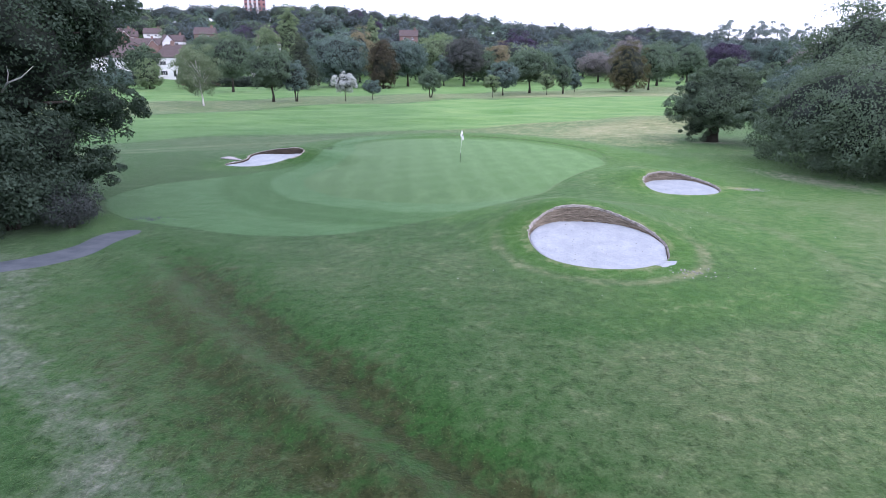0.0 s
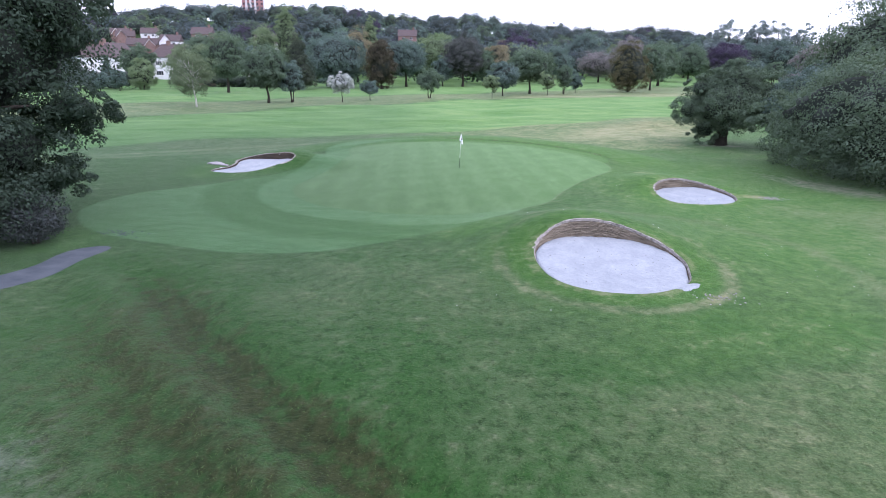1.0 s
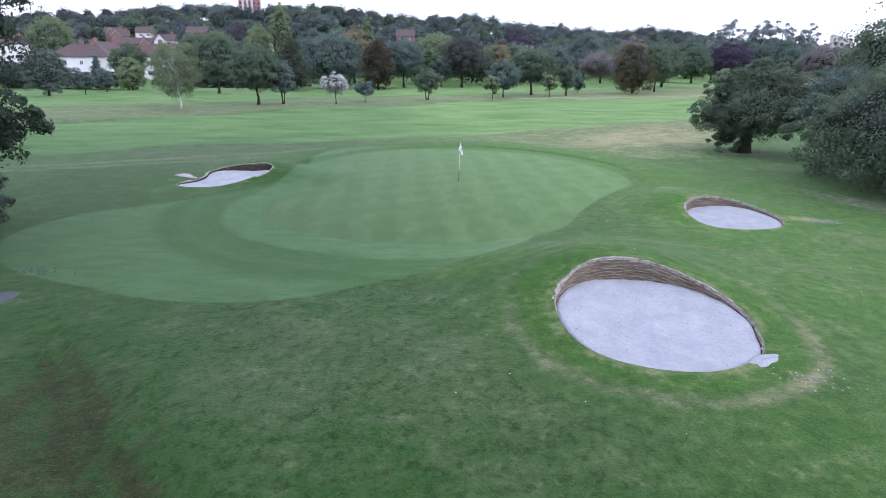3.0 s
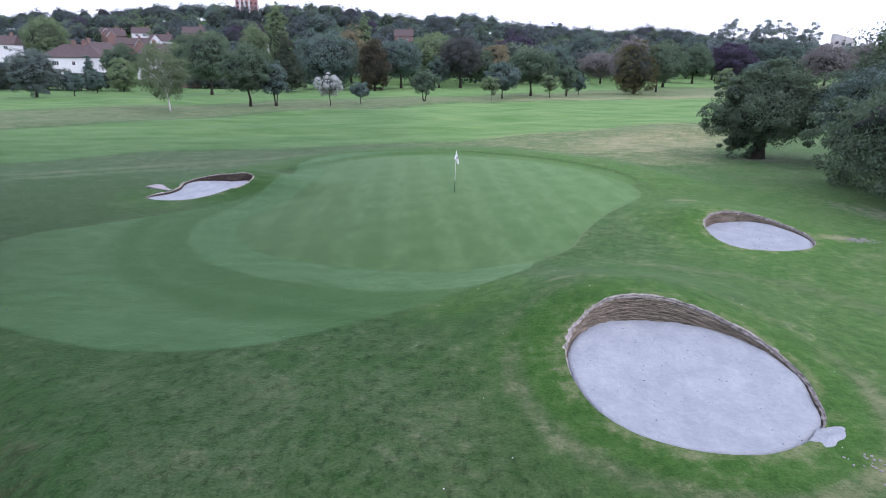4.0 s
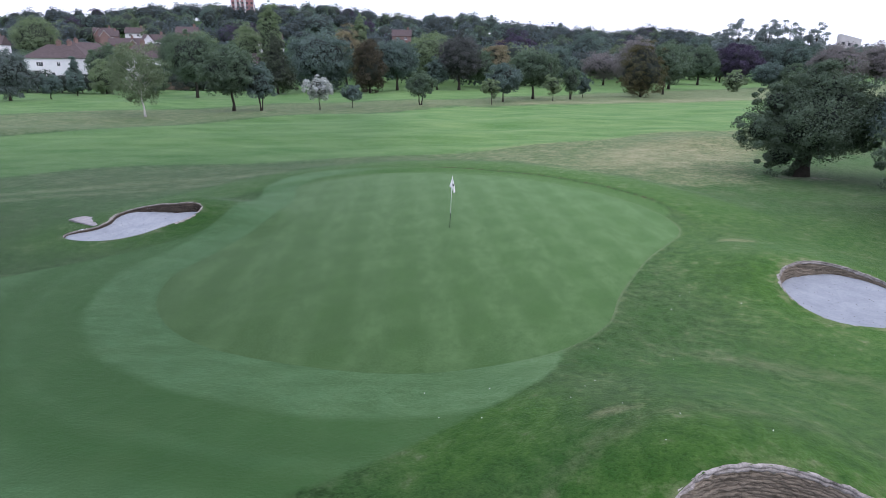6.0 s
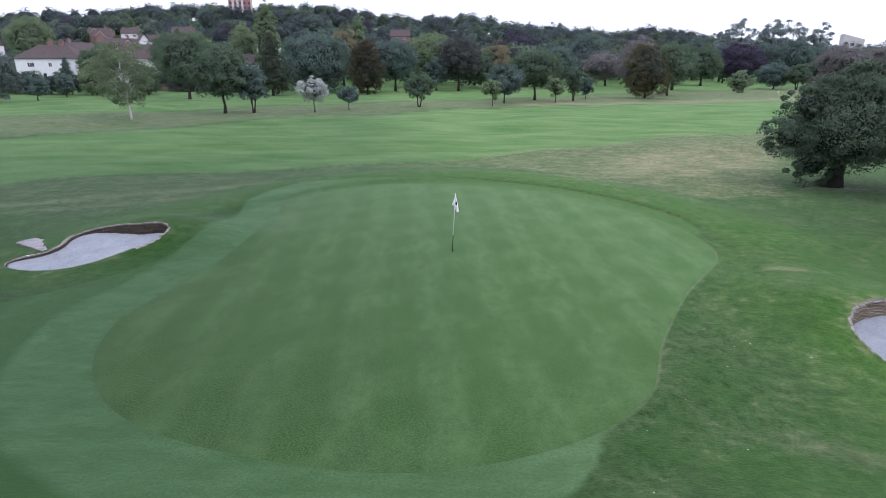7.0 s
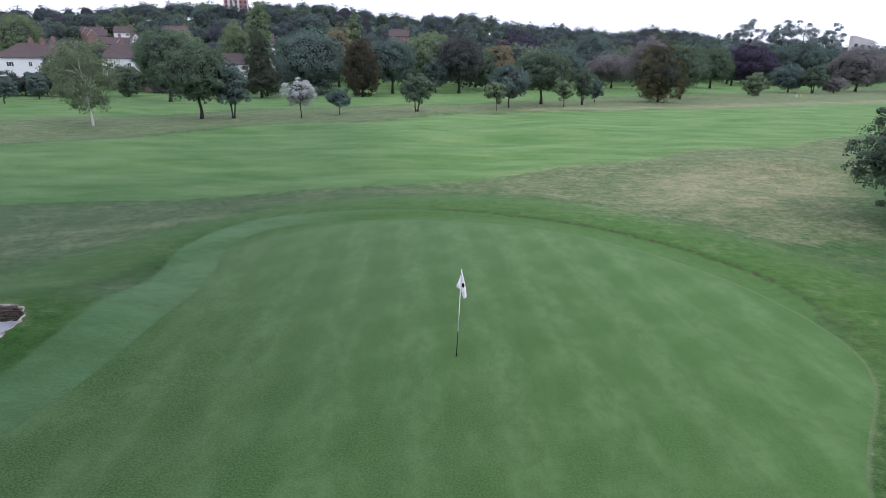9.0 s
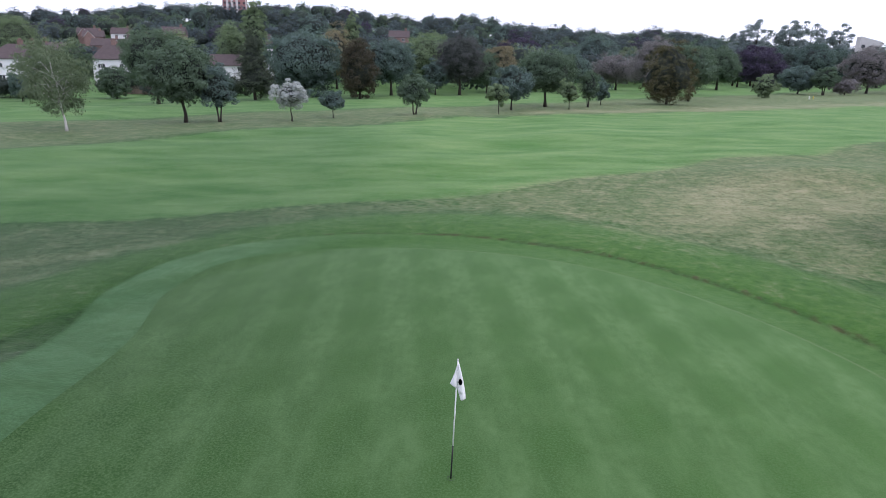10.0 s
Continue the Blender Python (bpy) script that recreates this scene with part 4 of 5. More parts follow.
def tree(x, y, tall, wide, leaf, label, foot=0.28, leaves=6000, size=0.26, clumps=110, clump=0.165, shape="dome", trunk=0.16, seed=1, category="tree",
         off=(0, 0), stems=1, bark=None, group="", gap=0.0, slim=0.7, droop=0.0, deep=None, name="tree", limb_n=9, core=0.66, masses=(), spread=1.25):
    """A tree: trunk and limbs, and a crown of leaves in clumps. foot: the bare part of its height.
    masses: further parts of the crown, each (x, y, z, half width, half depth, half height, share of the leaves)."""
    rng = np.random.default_rng(seed)
    foot = foot * 0.6 if shape == "dome" else foot
    if leaves < 15000:
        leaves, size, spread = int(leaves * 1.75), size * 0.69, spread * 0.94
    ob = thing(name, (x, y, hz(x, y) - 0.03), label, category, group)
    rz = tall * (1 - foot) / 2
    centre = np.array([off[0], off[1], tall * foot + rz])
    share = 1 - sum(m[6] for m in masses)
    P, D, C, K = [], [], [], []
    for mc, mr, sh, form in [(centre, (wide / 2, (deep or wide) / 2, rz), share, shape)] + [(np.array(m[:3]), m[3:6], m[6], "round") for m in masses]:
        reach = clump * (mr[0] if form == "column" else max(mr)) * 1.15
        pts, nrm, c, cores = crown_cloud(rng, mc, mr, max(10, int(clumps * sh)), reach, int(leaves * sh), form, gap, spread, core * (1.0 if not P else 0.55) * (1.0 if tall > 5.5 else 0.78), 4 if leaves > 20000 else 3)
        P.append(pts), D.append(nrm), C.append(c), K.extend(cores)
    pts, nrm = np.concatenate(P), np.concatenate(D)
    keep = pts[:, 2] > 0.03
    pts, nrm = pts[keep], nrm[keep]
    for cv, _ in K:
        cv[:, 2] = np.maximum(cv[:, 2], 0.05)
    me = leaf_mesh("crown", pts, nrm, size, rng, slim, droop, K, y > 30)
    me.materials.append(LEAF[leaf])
    me.materials.append(CROWN_SHADE)
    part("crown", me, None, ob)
    bm = bmesh.new()
    for s in range(stems):
        a = s * math.tau / max(stems, 1) + 0.4
        lean = 0 if stems == 1 else 0.18 * wide
        top = centre + np.array([math.cos(a) * lean, math.sin(a) * lean, rz * 0.45])
        tips = C[0][rng.choice(len(C[0]), min(limb_n, len(C[0])), replace=False)]
        limbs(bm, rng, (math.cos(a) * trunk * (stems > 1), math.sin(a) * trunk * (stems > 1), -0.15), top, trunk, tips, 6)
    part("trunk", bm, bark or BARK, ob)
    return ob


# big trees beside the approach
tree(-20.0, -14.5, 14.0, 13.0, "oak", "large dark oak with low spreading boughs", foot=0.2, leaves=78000, slim=0.55, size=0.155, clumps=520, clump=0.11, trunk=0.5, seed=3, limb_n=24, shape="round", spread=1.4, core=0.7,
     masses=[(4.4, 0.8, 4.6, 2.0, 2.2, 1.1, 0.08), (2.6, -1.0, 3.2, 3.0, 3.2, 2.2, 0.16), (4.0, -0.2, 2.0, 1.5, 1.5, 0.9, 0.05), (4.6, 0.3, 8.3, 2.2, 2.4, 1.6, 0.07), (1.0, -5.0, 3.2, 3.6, 3.4, 3.2, 0.16)])
tree(-17.6, -17.6, 2.9, 5.2, "oak", "dark tangled understorey thicket beneath the oak", foot=0.0, leaves=26000, size=0.115, clumps=170, clump=0.14, trunk=0.1, seed=4, shape="round", stems=3, category="bush", deep=6.0, spread=1.5)
tree(-22.5, -11.5, 4.5, 7.0, "oak", "dark leafy undergrowth behind the oak", foot=0.0, leaves=9000, size=0.22, clumps=90, clump=0.15, trunk=0.1, seed=9, shape="round", stems=3, category="bush")
tree(-15.5, -17.2, 1.9, 2.2, "holly", "grey-leaved shrub at the edge of the thicket", foot=0.0, leaves=9000, size=0.09, clumps=90, clump=0.16, trunk=0.05, seed=8, shape="round", stems=3, category="bush", deep=3.0, spread=1.6)
tree(22.3, 14.4, 7.1, 6.9, "hawthorn", "broad dark hawthorn with a thick short trunk", foot=0.11, leaves=64000, size=0.145, clumps=360, clump=0.12, trunk=0.52, seed=5, limb_n=14, shape="egg", spread=1.45, core=0.70, slim=0.55, off=(0.5, 0),
     masses=[(-1.5, -0.4, 1.4, 1.7, 1.3, 1.4, 0.05), (-3.0, -0.3, 2.9, 1.6, 1.9, 1.3, 0.07), (-2.3, -0.3, 4.7, 1.4, 1.4, 1.2, 0.05), (0.1, 0.0, 6.3, 1.5, 1.6, 0.95, 0.04), (3.4, -1.8, 4.2, 2.6, 3.0, 2.3, 0.10), (2.4, -1.2, 2.4, 1.5, 1.4, 1.0, 0.03)])
tree(27.2, 9.4, 6.7, 7.0, "dark", "blue-green sallow between the hawthorns", foot=0.22, leaves=34000, size=0.16, clumps=240, clump=0.12, trunk=0.25, seed=10, stems=2, shape="round", spread=1.4, core=0.70, slim=0.5)
tree(31.2, 9.8, 11.8, 10.0, "hawthorn", "tall rounded thorn tree behind the thicket", foot=0.04, leaves=40000, size=0.18, clumps=200, clump=0.13, trunk=0.35, seed=7, shape="egg", spread=1.6, core=0.66)
tree(24.4, -3.2, 7.1, 11.6, "hawthorn", "large rounded hawthorn thicket reaching to the ground", foot=0.0, leaves=96000, size=0.155, clumps=330, clump=0.115, trunk=0.3, seed=6, shape="round", stems=3, category="bush", deep=14.6, slim=0.55, spread=1.3, core=0.76,
     masses=[(-1.4, 1.0, 1.9, 4.3, 6.0, 2.0, 0.24), (0.8, -4.0, 1.9, 4.0, 3.8, 2.0, 0.12), (-2.0, 6.2, 2.4, 3.2, 3.2, 2.4, 0.12)])

def dead_bough(points, r, label):
    x, y, z = points[0]
    ob = thing("dead_branch", (x, y, z), label, "branch")
    q = [np.array(p) - np.array(points[0]) for p in points]
    part("limb", tube(bmesh.new(), q, [r * (1 - 0.75 * k / (len(q) - 1)) for k in range(len(q))], 6), DEADWOOD, ob)
    part("twig", tube(bmesh.new(), [q[1], q[1] + np.array([0.15, -0.05, 0.35]), q[1] + np.array([0.1, 0.0, 0.6])], [r * 0.5, r * 0.35, r * 0.1], 5), DEADWOOD, ob)


dead_bough([(-17.2, -17.2, 5.2), (-16.7, -17.5, 5.55), (-16.0, -17.7, 5.75), (-15.4, -17.8, 6.15)], 0.045, "bare pale dead branch sticking out of the oak")
dead_bough([(-18.0, -18.0, 6.4), (-17.4, -18.3, 6.5), (-16.9, -18.4, 6.9)], 0.04, "broken grey dead branch in the oak")

# young trees and specimen trees along the fairway
tree(-38.4, 51.0, 9.0, 7.4, "birch", "silver birch with thin weeping twigs", foot=0.14, leaves=17000, size=0.22, clumps=230, clump=0.115, trunk=0.115, seed=11, bark=BIRCH_BARK, droop=0.8, slim=0.45, gap=0.12, off=(-0.5, 0), core=0, spread=1.5, limb_n=26, shape="round")
tree(-30.8, 60.9, 9.2, 8.4, "green", "round-headed green maple on the grass", foot=0.2, leaves=11000, size=0.36, trunk=0.2, seed=12)
tree(-27.1, 61.4, 6.8, 3.8, "dark", "narrow dark tree with several stems", foot=0.2, leaves=4500, size=0.30, clumps=45, trunk=0.1, stems=3, seed=13, shape="egg")
tree(-19.4, 64.0, 5.0, 4.4, "silver", "small silver-leaved whitebeam on grass", foot=0.34, leaves=4000, size=0.27, clumps=45, trunk=0.08, seed=14)
tree(-15.6, 69.9, 3.7, 3.4, "dark", "small young dark green tree", foot=0.3, leaves=2600, size=0.27, clumps=35, trunk=0.06, seed=15)
tree(-5.3, 74.0, 5.3, 5.2, "green", "small bushy tree with twin stems", foot=0.2, leaves=5000, size=0.30, clumps=50, trunk=0.1, stems=2, seed=16)
tree(6.4, 80.5, 4.8, 3.5, "fresh", "small pale green young tree", foot=0.25, leaves=3000, size=0.27, clumps=40, trunk=0.06, seed=17, shape="egg")
tree(8.9, 87.2, 7.0, 6.5, "dark", "round grey-green young tree", foot=0.18, leaves=6500, size=0.36, trunk=0.13, seed=18)
tree(15.3, 95.4, 10.0, 10.6, "green", "broad round green tree", foot=0.22, leaves=10000, size=0.43, trunk=0.24, seed=19)
tree(18.1, 88.6, 4.8, 3.9, "fresh", "small light green tree", foot=0.26, leaves=3000, size=0.27, clumps=40, trunk=0.07, seed=20)
tree(22.8, 96.6, 6.4, 3.2, "green", "slim grey-green tree with forked stems", foot=0.22, leaves=3000, size=0.34, clumps=40, trunk=0.08, stems=3, seed=21)
tree(26.7, 104.0, 4.7, 3.4, "dark", "small dark shrub on grass", foot=0.06, leaves=2600, size=0.32, clumps=40, trunk=0.07, seed=22, category="bush")
tree(38.6, 104.0, 11.3, 9.6, "needle", "broad brownish conifer reaching to the ground", foot=0.03, leaves=12000, size=0.38, clumps=160, clump=0.14, trunk=0.2, seed=23, shape="egg", slim=0.5, masses=[(0, 0, 2.1, 4.7, 4.7, 2.1, 0.3), (0, 0, 5.0, 3.9, 3.9, 2.2, 0.2)])
tree(48.5, 119.9, 11.3, 8.9, "green", "tall grey-green tree with a leaning trunk", foot=0.2, leaves=7000, size=0.51, trunk=0.22, seed=24)
tree(71.0, 133.8, 5.6, 5.6, "fresh", "round pale green bush on grass", foot=0.02, leaves=4000, size=0.41, clumps=50, trunk=0.1, seed=25, category="bush", masses=[(0, 0, 1.2, 2.3, 2.3, 1.2, 0.25)])
tree(-71.0, 82.8, 4.3, 4.5, "dark", "small dark garden tree", foot=0.15, leaves=3500, size=0.34, clumps=40, trunk=0.1, seed=26)
tree(-74.9, 96.7, 5.0, 4.2, "dark", "small dark garden tree", foot=0.1, leaves=3500, size=0.34, clumps=40, trunk=0.1, seed=27)

# second line of trees
tree(-38.4, 109.5, 13.0, 9.4, "spruce", "dark bushy conifer reaching to the ground", foot=0.0, leaves=11000, size=0.44, clumps=170, clump=0.14, trunk=0.25, seed=31, shape="cone", slim=0.5, masses=[(0, 0, 3.0, 4.2, 4.2, 3.0, 0.35), (0, 0, 7.0, 3.0, 3.0, 2.6, 0.15)])
tree(-31.8, 123.0, 13.9, 17.6, "dark", "massive dark round-headed tree", foot=0.03, leaves=20000, size=0.42, clumps=240, clump=0.12, trunk=0.4, seed=32, masses=[(0, 0, 3.0, 7.6, 7.0, 3.0, 0.2)])
tree(-19.8, 120.2, 12.8, 7.2, "copper", "copper-tinged tree with dense dark foliage", foot=0.02, leaves=11000, size=0.40, clumps=170, clump=0.14, trunk=0.25, seed=33, shape="egg", masses=[(0, 0, 2.6, 3.3, 3.3, 2.6, 0.25)])
tree(-14.2, 129.7, 12.3, 12.4, "dark", "wide dull green spreading tree", foot=0.2, leaves=14000, size=0.42, clumps=190, clump=0.13, trunk=0.3, seed=34)
tree(-4.5, 137.6, 8.3, 6.6, "dark", "small dark round tree", foot=0.15, leaves=6000, size=0.42, clumps=80, trunk=0.18, seed=35)
tree(1.2, 139.0, 14.5, 12.8, "cedar", "dark cedar with layered branches", foot=0.12, leaves=13000, size=0.44, clumps=170, clump=0.13, trunk=0.35, seed=36, slim=0.5)
tree(-6.5, 152.0, 15.4, 14.0, "fresh", "light green broad-headed tree", foot=0.1, leaves=11000, size=0.48, clumps=170, clump=0.13, trunk=0.35, seed=37)
tree(11.6, 150.0, 12.2, 9.0, "tan", "tan-tinged tree in seed", foot=0.1, leaves=9000, size=0.46, clumps=110, trunk=0.3, seed=38)
tree(8.2, 147.0, 10.0, 7.5, "green", "green tree beside the tan one", foot=0.05, leaves=8000, size=0.46, clumps=100, trunk=0.3, seed=71)
tree(30.0, 160.0, 11.5, 13.0, "dark", "dark spreading tree at the wood's foot", foot=0.05, leaves=8000, size=0.50, clumps=120, trunk=0.3, seed=72)
tree(18.0, 172.0, 12.0, 15.0, "dark", "broad dark tree at the wood's foot", foot=0.05, leaves=8000, size=0.52, clumps=120, trunk=0.3, seed=73)
tree(48.4, 178.0, 10.2, 16.4, "rosy", "rosy brown spreading tree", foot=0.16, leaves=10000, size=0.52, clumps=150, trunk=0.3, seed=39)
tree(92.8, 160.0, 7.4, 9.4, "dark", "dark green shrubby tree", foot=0.02, leaves=8000, size=0.46, clumps=90, trunk=0.2, seed=40)
tree(96.0, 153.8, 7.4, 6.6, "green", "small spreading tree with bare stems", foot=0.2, leaves=5500, size=0.42, clumps=60, trunk=0.16, stems=2, seed=41)
tree(109.6, 220.0, 14.4, 20.0, "purple", "dark purple-leaved spreading beech", foot=0.08, leaves=14000, size=0.62, clumps=170, clump=0.13, trunk=0.45, seed=42)
tree(104.5, 222.0, 8.6, 7.4, "green", "grey-green tree beside the beech", foot=0.2, leaves=5000, size=0.56, clumps=60, trunk=0.3, seed=43)
tree(-59.1, 177.0, 25.4, 8.0, "fresh", "tall slender pale green poplar", foot=0.05, leaves=11000, size=0.52, clumps=150, trunk=0.4, seed=44, shape="column")
tree(-30.2, 177.0, 22.1, 5.4, "fresh", "slender pale green pointed poplar", foot=0.05, leaves=8000, size=0.52, clumps=140, trunk=0.35, seed=45, shape="column")
tree(-33.1, 165.0, 17.0, 9.5, "tan", "pale brownish tree behind the copper one", foot=0.1, leaves=8000, size=0.50, clumps=110, trunk=0.3, seed=46)

# ---- poplars and rough edge at the far side ----
for k, (x, y, tall, wide) in enumerate(((110.7, 240, 21.0, 6.5), (116.7, 238, 25.0, 13.0), (127.9, 236, 24.6, 9.0), (138.5, 240, 25.3, 12.0), (147.8, 237, 23.8, 9.5))):
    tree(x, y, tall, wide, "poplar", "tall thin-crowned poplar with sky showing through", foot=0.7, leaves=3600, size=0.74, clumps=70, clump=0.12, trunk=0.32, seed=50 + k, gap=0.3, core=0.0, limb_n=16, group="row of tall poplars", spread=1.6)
tree(-205, 280, 25.5, 22, "fresh", "big light green tree by the houses", foot=0.05, leaves=14000, size=0.66, clumps=170, clump=0.14, trunk=0.4, seed=56)
tree(-150, 196, 9.5, 15, "green", "green tree before the far white house", foot=0.0, leaves=7000, size=0.5, clumps=90, trunk=0.2, seed=55, shape="round")
tree(-128, 168, 7.0, 13, "dark", "dark garden trees beside the white house", foot=0.0, leaves=6000, size=0.5, clumps=90, trunk=0.2, seed=54, shape="round")
tree(119, 172, 13.3, 16, "rosy", "rosy brown spreading tree by the far fairway", foot=0.03, leaves=10000, size=0.54, clumps=120, trunk=0.3, seed=57)
tree(136, 178, 14.0, 15, "rosy", "rosy brown tall tree by the far fairway", foot=0.03, leaves=9000, size=0.56, clumps=110, trunk=0.3, seed=58)
tree(104.2, 158, 4.4, 7.4, "rosy", "low brownish bush by the far fairway", foot=0.0, leaves=5000, size=0.40, clumps=70, trunk=0.1, seed=59, category="bush")
for k, (x, y, tall, wide) in enumerate(((124.9, 230, 15.0, 14), (135, 228, 16.2, 18), (146, 230, 14.4, 14), (158, 226, 14.0, 16))):
    tree(x, y, tall, wide, "dark", "dark broadleaved tree below the poplars", foot=0.0, leaves=8000, size=0.62, clumps=110, trunk=0.35, seed=80 + k, shape="round", group="dark trees below the poplars")
tree(60, 150, 13.0, 13, "green", "tall green tree behind the conifer", foot=0.06, leaves=10000, size=0.48, clumps=130, trunk=0.35, seed=60)
tree(83.5, 190, 13.2, 13.5, "green", "wide grey-green tree at the wood's edge", foot=0.03, leaves=10000, size=0.54, clumps=120, trunk=0.35, seed=61)
tree(76.0, 196, 12.0, 12, "dark", "dark tree at the wood's edge", foot=0.03, leaves=8000, size=0.54, clumps=110, trunk=0.35, seed=74)
tree(51.2, 152, 14.4, 11.5, "rosy", "tall rosy brown tree behind others", foot=0.1, leaves=9000, size=0.48, clumps=110, trunk=0.35, seed=62)
tree(31.4, 300, 19.5, 22, "purple", "purple-leaved beech in the hillside wood", foot=0.03, leaves=7000, size=0.85, clumps=110, trunk=0.4, seed=75)
tree(57.2, 250, 20.4, 19, "dark", "tall dark tree in front of the wood", foot=0.03, leaves=9000, size=0.72, clumps=120, trunk=0.4, seed=76)
tree(74.0, 258, 16.5, 12, "birch", "pale feathery tree in front of the wood", foot=0.05, leaves=7000, size=0.66, clumps=90, trunk=0.3, seed=77)
tree(107.0, 260, 18.5, 18, "dark", "dark domed tree in the wood's edge", foot=0.03, leaves=8000, size=0.72, clumps=110, trunk=0.4, seed=78)
tree(-49.0, 92.3, 12.2, 10.2, "green", "green tree behind the maple", foot=0.16, leaves=12000, size=0.36, clumps=150, clump=0.14, trunk=0.25, seed=63)
tree(-71.5, 135, 14.0, 10.4, "green", "tall rounded green garden tree", foot=0.05, leaves=11000, size=0.44, clumps=130, trunk=0.3, seed=64)
tree(-74.9, 160, 15.6, 9.2, "fresh", "bright green tree by the gardens", foot=0.05, leaves=9000, size=0.48, clumps=110, trunk=0.3, seed=65)
tree(-69.0, 185, 19.0, 10.2, "fresh", "light green tree in the gardens", foot=0.05, leaves=9000, size=0.54, clumps=110, trunk=0.3, seed=79)
tree(-73.3, 104.3, 7.4, 6.0, "fresh", "rounded olive-green bush tree before the hedge", foot=0.0, leaves=9000, size=0.32, clumps=110, trunk=0.15, seed=66, shape="egg", masses=[(0, 0, 1.6, 2.6, 2.6, 1.6, 0.25)])
tree(-64.5, 108.0, 6.2, 6.5, "green", "low green tree behind the birch", foot=0.0, leaves=8000, size=0.34, clumps=100, trunk=0.15, seed=67, shape="round")
tree(-92.4, 140, 10.4, 11.0, "green", "green garden tree before the white house", foot=0.0, leaves=9000, size=0.44, clumps=110, trunk=0.15, seed=69)
tree(-75.6, 79.0, 8.6, 9.2, "glaucous", "blue-grey spreading tree by the gardens", foot=0.04, leaves=13000, size=0.30, clumps=150, clump=0.13, trunk=0.2, seed=68, masses=[(0, 0, 2.0, 4.0, 4.0, 2.0, 0.2)])
tree(-105.4, 146, 7.4, 4.4, "dark", "narrow dark cypress before the white house", foot=0.0, leaves=5000, size=0.36, clumps=60, trunk=0.15, seed=70, shape="cone", masses=[(0, 0, 1.8, 1.7, 1.7, 1.8, 0.3)])
hr = np.random.default_rng(5)
for k, x in enumerate(np.arange(-132, -44, 5.2)):
    near = x < -77
    y = (108 - 0.12 * (x + 90) if near else 133 - 0.22 * (x + 90)) + hr.uniform(-1.5, 1.5)
    tree(float(x), float(y), hr.uniform(3.9, 5.2) if near else hr.uniform(2.8, 4.2), 8.6, "hedge", "dark garden hedge bush along the course boundary", foot=0.0, leaves=3200, size=0.42, clumps=54, trunk=0.1, seed=100 + k, shape="round", category="bush", group="boundary hedge", limb_n=4)


# ---- woods on the hill ----
# houses on the hillside: place, height of the ridge, heading, whether the wall is white, and the label
HILL_HOUSES = ((-214, 357, 26.3, 22, False, "brick house with white-edged twin gables"), (-207, 350, 24.6, 22, False, "brick house with a white-edged gable"), (-179, 315, 18.9, 14, False, "brick house with a long roof and white-edged gable"),
               (-158, 305, 20.4, 10, True, "cream gabled house on the hillside"), (-199, 366, 27.0, 14, True, "white house at the top of the hillside"), (-248, 345, 24.5, 28, True, "pale house with a dark roof on the hillside"),
               (-138, 300, 24.0, 10, False, "brick house with a dark red roof among trees"), (-76, 222, 17.2, 8, True, "long white house among trees"), (-30, 330, 24.6, 4, False, "house with a reddish roof in the woods"),
               (-187, 226, 16.4, 12, True, "white house with a dark red roof"))


